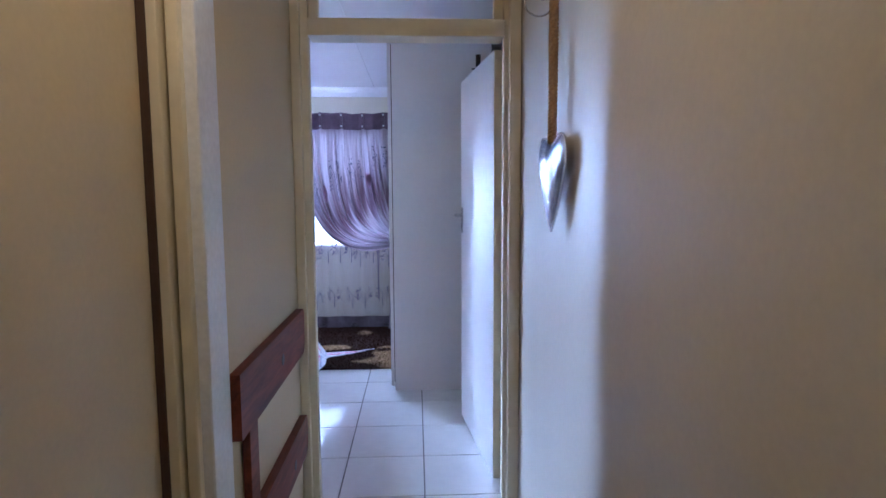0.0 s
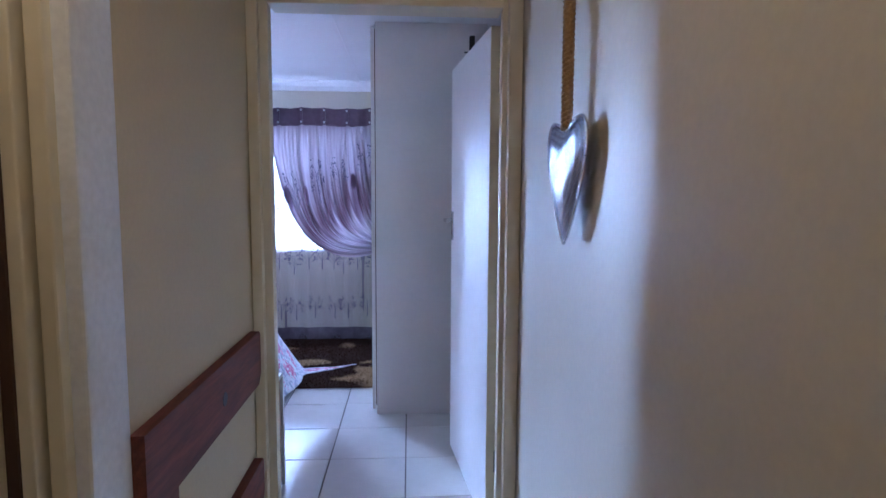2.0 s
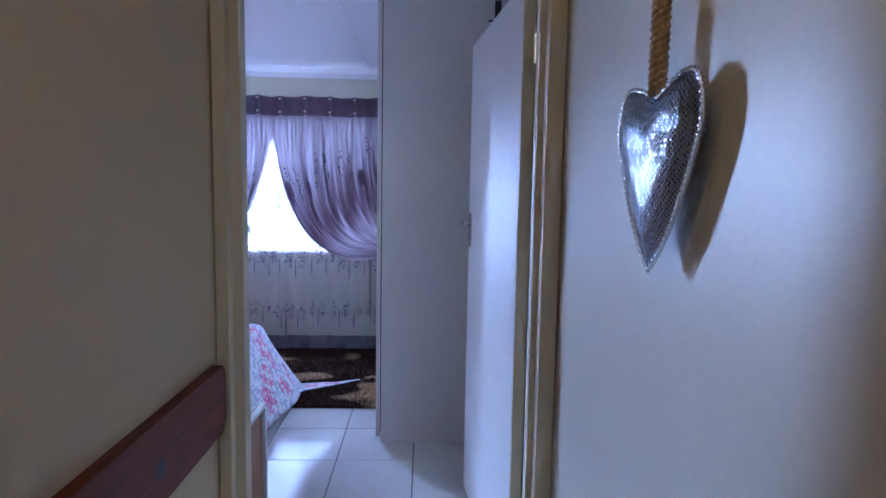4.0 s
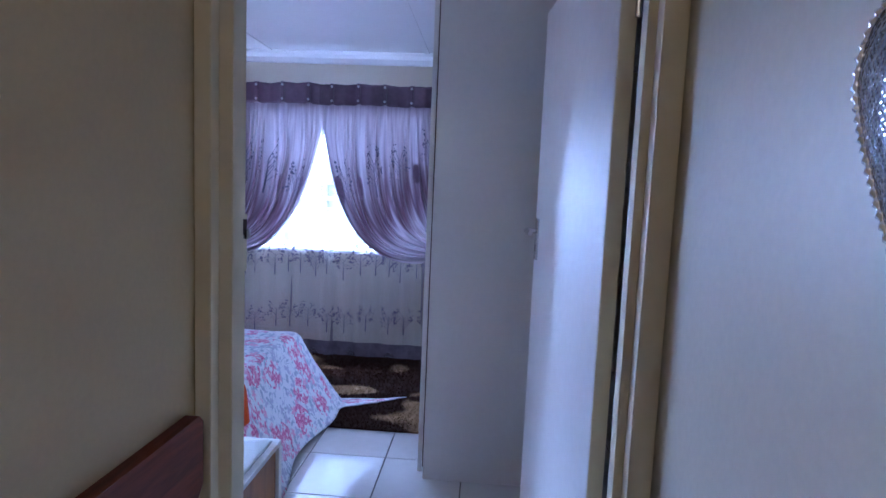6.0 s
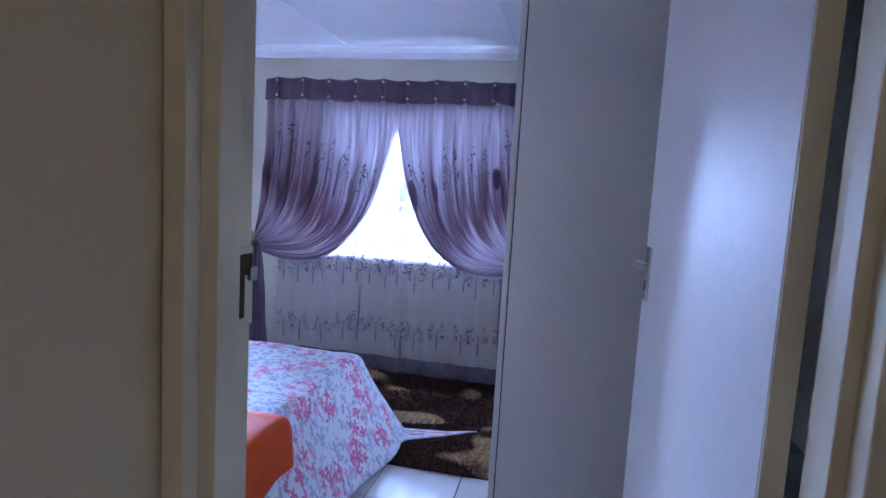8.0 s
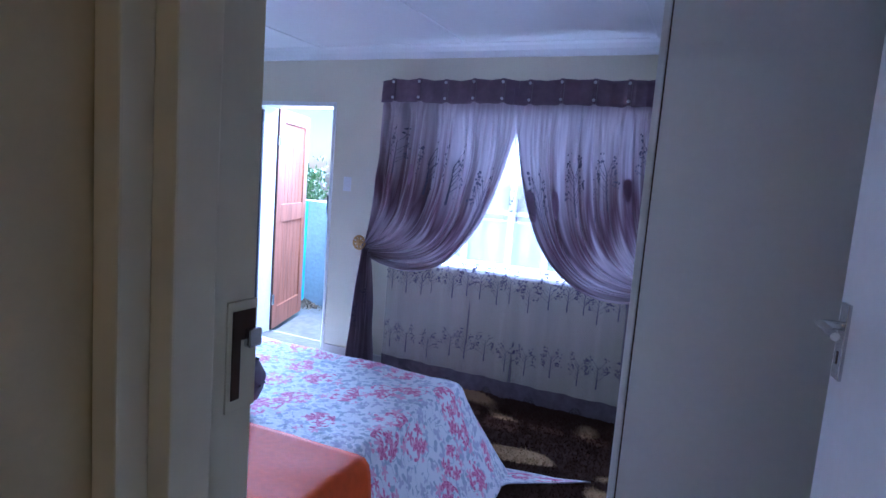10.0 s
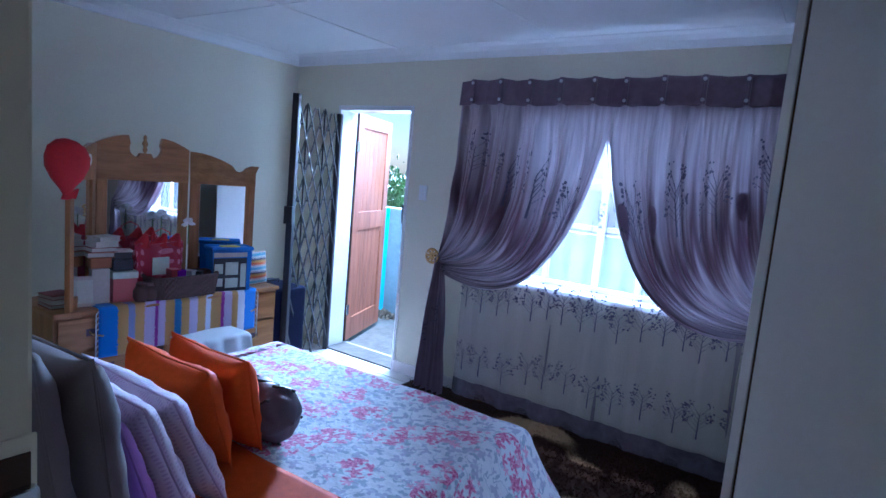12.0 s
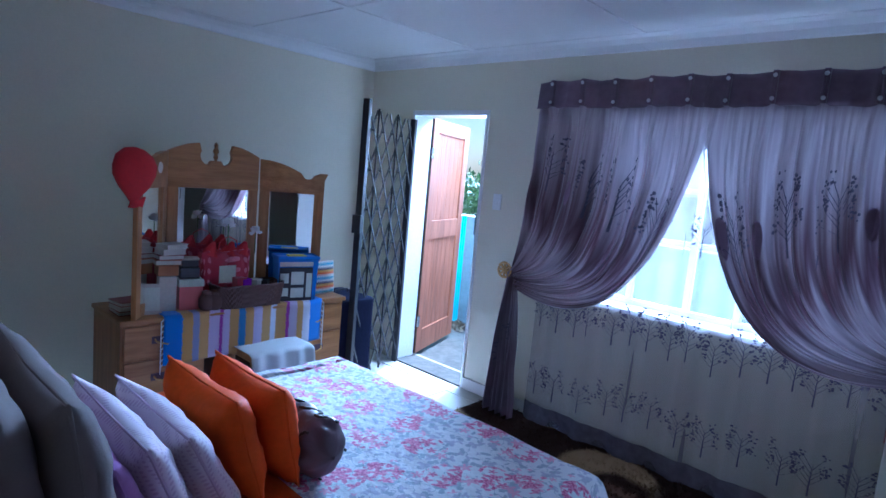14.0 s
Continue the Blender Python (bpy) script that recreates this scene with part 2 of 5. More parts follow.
def cornice(x0, y0, x1, y1, nx, ny, bm):
    b = bmesh.new()
    s = [(0.0, -0.085), (0.012, -0.08), (0.025, -0.045), (0.05, -0.02), (0.08, -0.008), (0.085, 0.0), (0.0, 0.0)]
    A = [b.verts.new((x0 + nx * d, y0 + ny * d, CEIL + z + 0.002)) for d, z in s]
    B = [b.verts.new((x1 + nx * d, y1 + ny * d, CEIL + z + 0.002)) for d, z in s]
    for i in range(len(s)):
        b.faces.new((A[i], A[(i + 1) % len(s)], B[(i + 1) % len(s)], B[i]))
    b.faces.new(A)
    b.faces.new(B)
    bmesh.ops.recalc_face_normals(b, faces=b.faces[:])
    join(bm, b)


cornice(-3.87, 5.81, 1.6, 5.81, 0, -1, c)
cornice(-3.87, 2.51, -3.87, 5.81, 1, 0, c)
cornice(-3.87, 2.51, 1.6, 2.51, 0, 1, c)
structure("ceiling", c, M_CEIL, "white board ceiling with joint strips and cornice")
floor = structure("floor", box(-4.0, 1.72, -1.72, 5.81, -0.10, -0.008), M_GROUT, "pale glazed floor tiles with dark joints")
w = box(-2.60, -1.0, 5.796, 5.812, 0, 0.085, 0.004)
structure("baseboard", w, M_MELA, "cream skirting board along the window wall")

# ---- the bedroom doorway ----


def door_frame():
    t = thing("door_frame", "yellowish cream gloss door frame with fanlight above", "door frame", kind="structure")
    # each jamb in section, from the corridor inwards: face, step, stop, rebate
    for section in (((-0.398, -0.362, 2.368, 2.404), (-0.398, -0.333, 2.404, 2.458), (-0.398, -0.370, 2.458, 2.556)),
                    ((0.502, 0.550, 2.368, 2.412), (0.484, 0.550, 2.412, 2.458), (0.508, 0.550, 2.458, 2.545))):
        b = None
        for x0, x1, y0, y1 in section:
            b = box(x0, x1, y0, y1, 0, 2.37, 0.003, bm=b)
        part("jamb", b, M_GLOSS, t)
    b = box(-0.333, 0.484, 2.39, 2.515, 2.033, 2.104, 0.005)
    part("transom_bar", b, M_GLOSS, t)
    part("head", box(-0.333, 0.484, 2.372, 2.515, 2.33, 2.37, 0.004), M_GLOSS, t)
    b = box(-0.333, -0.293, 2.44, 2.48, 2.104, 2.33, 0.004)
    box(0.444, 0.484, 2.44, 2.48, 2.104, 2.33, 0.004, bm=b)
    part("fanlight_frame", b, M_GLOSS, t)
    g = part("pane", box(-0.293, 0.444, 2.457, 2.462, 2.104, 2.33), M_GLASS, t, "clear fanlight glass")
    g.visible_shadow = False
    k = part("strike_plate", box(-0.3705, -0.367, 2.510, 2.5575, 1.175, 1.310, 0.001), M_GLOSS, t, "paint-chipped lock keep")
    # no opening is cut: the keep's shaded holes are dark patches
    part("keep_hole", box(-0.368, -0.3655, 2.517, 2.530, 1.190, 1.298), M_GAP_SHADE, k)
    part("keep_hole", box(-0.368, -0.3655, 2.530, 2.553, 1.262, 1.298), M_GAP_SHADE, k)
    part("keep_lip", box(-0.368, -0.356, 2.536, 2.556, 1.252, 1.275, 0.003), M_CHROME, k, "bent worn steel lip")
    return t


door_frame()


def door_leaf():
    t = thing("door_1", "cream painted flush door standing open into the bedroom", "door", kind="structure", at=(0.505, 2.588, 0))
    t.rotation_euler = (0, 0, radians(6.2))
    part("leaf", box(-0.04, 0.0, 0.0, 0.813, 0.008, 2.025, 0.003), M_DOOR, t)
    # yellower strip over the hinge edge, the corridor lamp's light in its colour
    part("lamp_tinted_edge", box(-0.0385, -0.0015, -0.004, 0.001, 0.008, 2.025, 0.001), M_GLOSS, t)
    h = part("handle_plate", box(-0.047, -0.0395, 0.745, 0.785, 1.145, 1.295, 0.002), M_CHROME, t, "chrome handle plate")
    b = cyl((-0.046, 0.765, 1.25), (-0.085, 0.765, 1.25), 0.009, seg=12)
    tube([(-0.083, 0.770, 1.25), (-0.088, 0.72, 1.252), (-0.088, 0.655, 1.248)], 0.008, bm=b)
    part("lever", b, M_CHROME, h)
    # dark patch for the shade in the keyhole
    part("keyhole", box(-0.0478, -0.0465, 0.761, 0.769, 1.175, 1.20), M_GAP_SHADE, h)
    for z in (0.25, 1.78):
        part("hinge", cyl((-0.001, -0.006, z), (-0.001, -0.006, z + 0.09), 0.007, seg=10), M_CHROME, t)
    return t


door_leaf()
hk = thing("door_hook", "black metal hook bracket over the open door", "hook", at=(0.44, 3.02, 2.026))
b = box(-0.012, 0.012, -0.01, 0.01, 0.0, 0.075, 0.002)
box(-0.035, 0.012, -0.01, 0.01, 0.0, 0.004, 0.001, bm=b)
part("bracket", b, M_BLACK, hk)

# ---- the door on the corridor's side ----
t = thing("door_2", "closed cream flush door in the corridor wall", "door", kind="structure")
# leaf yellowed like the left wall, lamp light put into its paint
part("leaf", box(-0.55, -0.505, 0.42, 1.263, 0.006, 2.03, 0.003), M_LAMP_TINT, t)
t = thing("door_frame", "cream gloss frame of the corridor side door", "door frame", kind="structure")
for y0, s in ((1.272, 1), (0.41, -1)):
    b = box(-0.56, -0.465, min(y0, y0 + s * 0.05), max(y0, y0 + s * 0.05), 0, 2.09, 0.004)
    ya = y0 + s * 0.018
    box(-0.455, -0.425, min(ya, ya + s * 0.05), max(ya, ya + s * 0.05), 0, 2.09, 0.005, bm=b)
    part("jamb", b, M_GLOSS, t)
    ya = y0 + s * 0.042
    part("architrave", box(-0.44, -0.396, min(ya, ya + s * 0.14), max(ya, ya + s * 0.14), 0, 2.14, 0.006), M_WHITE, t, "off-white architrave board")
part("head", box(-0.56, -0.425, 0.41, 1.272, 2.04, 2.09, 0.004), M_GLOSS, t)
# solid dark strip; the shade between leaf and jamb is its colour
part("gap_strip", box(-0.525, -0.488, 1.2645, 1.272, 0, 2.04), M_GAP_SHADE, t, "dark strip painted as the shade of the door's gap")
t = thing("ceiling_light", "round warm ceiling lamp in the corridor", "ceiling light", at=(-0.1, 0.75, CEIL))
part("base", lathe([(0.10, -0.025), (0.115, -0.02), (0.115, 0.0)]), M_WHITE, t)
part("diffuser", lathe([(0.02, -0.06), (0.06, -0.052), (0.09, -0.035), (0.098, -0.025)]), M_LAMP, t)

# ---- cloth materials ----


def nodes_of(name, rough=0.8, sheen=0.2):
    m = bpy.data.materials.new(name)
    m.use_nodes = True
    n, l = m.node_tree.nodes, m.node_tree.links
    b = n["Principled BSDF"]
    b.inputs["Roughness"].default_value, b.inputs["Sheen Weight"].default_value = rough, sheen
    return m, n, l, b


def math_node(n, l, op, a, b=None, c=None):
    q = n.new("ShaderNodeMath")
    q.operation = op
    for i, v in enumerate((a, b, c)):
        if v is None:
            continue
        if isinstance(v, (int, float)):
            q.inputs[i].default_value = v
        else:
            l.new(v, q.inputs[i])
    return q.outputs[0]


def mix(n, l, fac, a, b):
    q = n.new("ShaderNodeMix")
    q.data_type = "RGBA"
    l.new(fac, q.inputs[0])
    for i, v in ((6, a), (7, b)):
        if isinstance(v, tuple):
            q.inputs[i].default_value = (*v, 1)
        else:
            l.new(v, q.inputs[i])
    return q.outputs[2]


def bloom(n, l, co, scale, petals, size, jitter=0.9, seed=0.0):
    """A mask of scattered petalled flowers in the cloth's plane."""
    mp = n.new("ShaderNodeMapping")
    mp.inputs["Location"].default_value = (seed, seed * 0.7, 0)
    l.new(co, mp.inputs["Vector"])
    v = n.new("ShaderNodeTexVoronoi")
    v.voronoi_dimensions = "2D"
    v.inputs["Scale"].default_value, v.inputs["Randomness"].default_value = scale, jitter
    l.new(mp.outputs[0], v.inputs["Vector"])
    d = n.new("ShaderNodeVectorMath")
    d.operation = "SUBTRACT"
    l.new(mp.outputs[0], d.inputs[0])
    l.new(v.outputs["Position"], d.inputs[1])
    xyz = n.new("ShaderNodeSeparateXYZ")
    l.new(d.outputs[0], xyz.inputs[0])
    ang = math_node(n, l, "ARCTAN2", xyz.outputs[1], xyz.outputs[0])
    tone = n.new("ShaderNodeSeparateColor")
    l.new(v.outputs["Color"], tone.inputs[0])
    turn = math_node(n, l, "MULTIPLY_ADD", tone.outputs[0], 6.3, ang)
    wave = math_node(n, l, "COSINE", math_node(n, l, "MULTIPLY", turn, petals))
    nz = n.new("ShaderNodeTexNoise")
    nz.inputs["Scale"].default_value = scale * 7
    l.new(co, nz.inputs["Vector"])
    rad = math_node(n, l, "MULTIPLY_ADD", wave, 0.36, 0.45)
    rad = math_node(n, l, "MULTIPLY_ADD", nz.outputs["Fac"], 1.1, math_node(n, l, "SUBTRACT", rad, 0.2))
    big = math_node(n, l, "MULTIPLY_ADD", tone.outputs[1], 0.7, 0.35)
    rad = math_node(n, l, "MULTIPLY", math_node(n, l, "MULTIPLY", rad, big), size)
    diff = math_node(n, l, "SUBTRACT", rad, v.outputs["Distance"])
    mask = n.new("ShaderNodeMapRange")
    mask.inputs["From Min"].default_value, mask.inputs["From Max"].default_value = -0.02, 0.05
    l.new(diff, mask.inputs["Value"])
    return mask.outputs[0], nz.outputs["Fac"]


def quilt_cloth():
    m, n, l, b = nodes_of("floral_coverlet", 0.85)
    co = n.new("ShaderNodeTexCoord").outputs["UV"]
    # clusters: where the small blossoms sit together
    cl = n.new("ShaderNodeTexVoronoi")
    cl.voronoi_dimensions = "2D"
    cl.inputs["Scale"].default_value, cl.inputs["Randomness"].default_value = 4.6, 0.75
    warp = n.new("ShaderNodeTexNoise")
    warp.inputs["Scale"].default_value, warp.inputs["Detail"].default_value = 9.0, 2
    l.new(co, cl.inputs["Vector"])
    l.new(co, warp.inputs["Vector"])
    near = math_node(n, l, "ADD", cl.outputs["Distance"], math_node(n, l, "MULTIPLY_ADD", warp.outputs["Fac"], 0.5, -0.25))
    core = math_node(n, l, "LESS_THAN", near, 0.34)
    skirt = math_node(n, l, "GREATER_THAN", near, 0.27)
    leaf, f1 = bloom(n, l, co, 19.0, 2, 0.42, seed=3.1)
    stem, f2 = bloom(n, l, co, 15.0, 3, 0.42, seed=7.7)
    pink, f3 = bloom(n, l, co, 17.0, 5, 0.80, seed=1.3)
    pale, f4 = bloom(n, l, co, 13.0, 5, 0.36, seed=5.2)
    vine = math_node(n, l, "LESS_THAN", math_node(n, l, "ABSOLUTE", math_node(n, l, "SUBTRACT", warp.outputs["Fac"], 0.52)), 0.006)
    col = mix(n, l, vine, (0.74, 0.74, 0.79), (0.42, 0.46, 0.55))
    col = mix(n, l, math_node(n, l, "MULTIPLY", leaf, skirt), col, (0.38, 0.43, 0.53))
    col = mix(n, l, math_node(n, l, "MULTIPLY", stem, skirt), col, (0.48, 0.47, 0.60))
    col = mix(n, l, math_node(n, l, "MULTIPLY", pale, math_node(n, l, "LESS_THAN", near, 0.5)), col, (0.72, 0.36, 0.52))
    r = n.new("ShaderNodeValToRGB")
    r.color_ramp.elements[0].position, r.color_ramp.elements[0].color = 0.40, (0.46, 0.04, 0.19, 1)
    r.color_ramp.elements[1].position, r.color_ramp.elements[1].color = 0.60, (0.78, 0.30, 0.48, 1)
    l.new(f3, r.inputs[0])
    col = mix(n, l, math_node(n, l, "MULTIPLY", pink, core), col, r.outputs[0])
    l.new(col, b.inputs["Base Color"])
    nz = n.new("ShaderNodeTexNoise")
    nz.inputs["Scale"].default_value, nz.inputs["Detail"].default_value = 22, 3
    l.new(co, nz.inputs["Vector"])
    bp = n.new("ShaderNodeBump")
    bp.inputs["Strength"].default_value, bp.inputs["Distance"].default_value = 0.6, 0.012
    l.new(nz.outputs["Fac"], bp.inputs["Height"])
    l.new(bp.outputs[0], b.inputs["Normal"])
    return m


def satin_cloth():
    """Curtain satin: soft dyed bands down its drop and streaks along it that paint in sheen; it lets some light
    through.
    """
    m, n, l, b = nodes_of("lilac_satin", 0.30, 0.2)
    co = n.new("ShaderNodeTexCoord").outputs["UV"]
    xyz = n.new("ShaderNodeSeparateXYZ")
    l.new(co, xyz.inputs[0])
    r = n.new("ShaderNodeValToRGB")
    e = r.color_ramp.elements
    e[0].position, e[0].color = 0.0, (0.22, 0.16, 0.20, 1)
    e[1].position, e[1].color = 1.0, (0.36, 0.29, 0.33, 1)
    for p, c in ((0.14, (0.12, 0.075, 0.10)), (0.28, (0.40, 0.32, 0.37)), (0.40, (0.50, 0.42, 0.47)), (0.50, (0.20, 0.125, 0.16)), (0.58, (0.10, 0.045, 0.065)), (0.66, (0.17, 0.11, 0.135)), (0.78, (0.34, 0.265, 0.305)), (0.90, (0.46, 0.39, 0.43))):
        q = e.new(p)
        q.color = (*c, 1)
    # stretched noise shifts the ramp: fold highlights and darks painted as streaks
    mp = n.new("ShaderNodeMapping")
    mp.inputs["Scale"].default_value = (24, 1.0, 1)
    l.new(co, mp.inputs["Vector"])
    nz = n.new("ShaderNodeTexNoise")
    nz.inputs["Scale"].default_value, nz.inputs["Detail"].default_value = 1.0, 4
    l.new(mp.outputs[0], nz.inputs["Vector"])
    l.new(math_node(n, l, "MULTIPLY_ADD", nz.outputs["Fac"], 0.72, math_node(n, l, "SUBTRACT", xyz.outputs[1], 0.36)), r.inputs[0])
    l.new(r.outputs[0], b.inputs["Base Color"])
    tr, mx = n.new("ShaderNodeBsdfTranslucent"), n.new("ShaderNodeMixShader")
    l.new(r.outputs[0], tr.inputs[0])
    mx.inputs[0].default_value = 0.055
    l.new(b.outputs[0], mx.inputs[1])
    l.new(tr.outputs[0], mx.inputs[2])
    l.new(mx.outputs[0], n["Material Output"].inputs[0])
    return m


def voile_cloth():
    m, n, l, b = nodes_of("white_voile", 0.8)
    b.inputs["Base Color"].default_value = (0.33, 0.28, 0.30, 1)
    tr, tp, a, c = n.new("ShaderNodeBsdfTranslucent"), n.new("ShaderNodeBsdfTransparent"), n.new("ShaderNodeMixShader"), n.new("ShaderNodeMixShader")
    tr.inputs[0].default_value = (0.72, 0.72, 0.75, 1)
    co, mp, nz = n.new("ShaderNodeTexCoord"), n.new("ShaderNodeMapping"), n.new("ShaderNodeTexNoise")
    mp.inputs["Scale"].default_value = (9, 1.2, 1)
    nz.inputs["Scale"].default_value = 1.0
    l.new(co.outputs["UV"], mp.inputs["Vector"])
    l.new(mp.outputs[0], nz.inputs["Vector"])
    a.inputs[0].default_value = 0.22
    l.new(b.outputs[0], a.inputs[1])
    l.new(tr.outputs[0], a.inputs[2])
    l.new(math_node(n, l, "MULTIPLY_ADD", nz.outputs["Fac"], 0.30, 0.45), c.inputs[0])
    l.new(a.outputs[0], c.inputs[1])
    l.new(tp.outputs[0], c.inputs[2])
    l.new(c.outputs[0], n["Material Output"].inputs[0])
    return m


def striped_cloth(name, stops, rough=0.85, zig=0.0, along=0, repeat=1.0):
    """Bands of colour across the cloth; zig gives chevrons."""
    m, n, l, b = nodes_of(name, rough)
    co = n.new("ShaderNodeTexCoord").outputs["UV"]
    xyz = n.new("ShaderNodeSeparateXYZ")
    l.new(co, xyz.inputs[0])
    v = xyz.outputs[along]
    if zig:
        w = math_node(n, l, "PINGPONG", math_node(n, l, "MULTIPLY", xyz.outputs[1 - along], zig), 0.5)
        v = math_node(n, l, "MULTIPLY_ADD", w, 0.14, v)
    v = math_node(n, l, "FRACT", math_node(n, l, "MULTIPLY", v, repeat))
    nz = n.new("ShaderNodeTexNoise")
    nz.inputs["Scale"].default_value = 90
    l.new(co, nz.inputs["Vector"])
    v = math_node(n, l, "ADD", v, math_node(n, l, "MULTIPLY_ADD", nz.outputs["Fac"], 0.03, -0.015))
    r = n.new("ShaderNodeValToRGB")
    r.color_ramp.interpolation = "CONSTANT"
    e = r.color_ramp.elements
    e[0].position, e[0].color = 0, (*stops[0][1], 1)
    e[1].position, e[1].color = stops[1][0], (*stops[1][1], 1)
    for p, c in stops[2:]:
        e.new(p).color = (*c, 1)
    l.new(v, r.inputs[0])
    l.new(r.outputs[0], b.inputs["Base Color"])
    bp = n.new("ShaderNodeBump")
    bp.inputs["Strength"].default_value, bp.inputs["Distance"].default_value = 0.4, 0.003
    l.new(nz.outputs["Fac"], bp.inputs["Height"])
    l.new(bp.outputs[0], b.inputs["Normal"])
    return m


def dotted_cloth(name, ground, dots, scale):
    m, n, l, b = nodes_of(name, 0.8)
    co = n.new("ShaderNodeTexCoord").outputs["UV"]
    v = n.new("ShaderNodeTexVoronoi")
    v.voronoi_dimensions = "2D"
    v.inputs["Scale"].default_value, v.inputs["Randomness"].default_value = scale, 0.0
    l.new(co, v.inputs["Vector"])
    l.new(mix(n, l, math_node(n, l, "LESS_THAN", v.outputs["Distance"], 0.26), ground, dots), b.inputs["Base Color"])
    return m


def rug_pile():
    m, n, l, b = nodes_of("shaggy_rug", 0.95, 0.0)
    b.inputs["Specular IOR Level"].default_value = 0.05
    co = n.new("ShaderNodeTexCoord").outputs["Object"]
    w = n.new("ShaderNodeTexNoise")
    w.inputs["Scale"].default_value, w.inputs["Detail"].default_value, w.inputs["Distortion"].default_value = 1.5, 0.3, 1.4
    l.new(co, w.inputs["Vector"])
    nz = n.new("ShaderNodeTexNoise")
    nz.inputs["Scale"].default_value = 120
    l.new(co, nz.inputs["Vector"])
    r = n.new("ShaderNodeValToRGB")
    r.color_ramp.elements[0].position, r.color_ramp.elements[0].color = 0.53, (0.040, 0.020, 0.014, 1)
    r.color_ramp.elements[1].position, r.color_ramp.elements[1].color = 0.58, (0.34, 0.22, 0.115, 1)
    l.new(math_node(n, l, "MULTIPLY_ADD", nz.outputs["Fac"], 0.05, w.outputs["Fac"]), r.inputs[0])
    l.new(r.outputs[0], b.inputs["Base Color"])
    return m


M_QUILT, M_SATIN, M_VOILE, M_RUG = quilt_cloth(), satin_cloth(), voile_cloth(), rug_pile()
M_BAND = mat("header_satin", (0.155, 0.10, 0.14), 0.36, grain=30, vary=0.25, big=6, bump=0.1)
M_PRINT = mat("grey_print", (0.10, 0.09, 0.14), 0.7)
M_MAUVE = mat("mauve_print", (0.27, 0.17, 0.25), 0.6)
M_ORANGE = mat("orange_satin", (0.60, 0.075, 0.004), 0.7, grain=40, vary=0.12, big=5, spec=0.15)
M_GREYC = mat("grey_pillow_cotton", (0.10, 0.068, 0.064), 0.85, grain=200, vary=0.08, big=7)
M_LILAC = dotted_cloth("dotted_lilac_cotton", (0.50, 0.40, 0.48), (0.38, 0.28, 0.38), 75)
M_PURPLE = mat("purple_cotton", (0.40, 0.19, 0.50), 0.75, vary=0.1)
M_BOLST = mat("dark_plum_satin", (0.10, 0.055, 0.075), 0.5, grain=25, vary=0.25)
M_NAVY = mat("navy_fabric", (0.010, 0.012, 0.032), 0.9, vary=0.2, spec=0.1)
M_BLUE = mat("bright_blue_fabric", (0.02, 0.035, 0.55), 0.7, vary=0.1)
M_GOLD = mat("aged_brass", (0.55, 0.34, 0.13), 0.38, 0.8, vary=0.2)
M_ROPE = mat("jute_rope", (0.40, 0.25, 0.11), 0.9, grain=120, vary=0.35, bump=0.6)

# ---- window ----
t = thing("window_1", "white steel window with small panes behind sheer curtains", "window", kind="structure")
b = box(-1.85, -0.35, 5.93, 5.97, 0.865, 0.90, 0.003)
box(-1.85, -0.35, 5.93, 5.97, 1.965, 2.0, 0.003, bm=b)
box(-1.85, -1.815, 5.93, 5.97, 0.90, 1.965, 0.003, bm=b)
box(-0.385, -0.35, 5.93, 5.97, 0.90, 1.965, 0.003, bm=b)
part("window_frame", b, M_WHITE, t)
BARS_X, BARS_Z = (-1.50, -1.16, -0.89, -0.62), (1.27, 1.565, 1.83)
for x in BARS_X:
    part("mullion", box(x - 0.019, x + 0.019, 5.935, 5.965, 0.90, 1.965, 0.002), M_WHITE, t)
for z in BARS_Z:
    part("glazing_bar", box(-1.815, -0.385, 5.938, 5.962, z - 0.015, z + 0.015, 0.002), M_WHITE, t)
# extra depth into the room is added to block light behind the voile
part("window_sill", box(-1.85, -0.35, 5.764, 5.93, 0.842, 0.868, 0.004), M_WHITE, t)
xs, zs = (-1.815, *BARS_X, -0.385), (0.90, *BARS_Z, 1.965)
for xa, xb in zip(xs, xs[1:]):
    for za, zb in zip(zs, zs[1:]):
        g = part("pane", box(xa, xb, 5.949, 5.953, za, zb), M_GLASS, t)
        g.visible_shadow = False

# ---- curtains ----
MID, OUTER, YC = -1.10, -2.10, 5.69


def bez(a, c, d, s):
    return (1 - s) ** 2 * a + 2 * s * (1 - s) * c + s * s * d


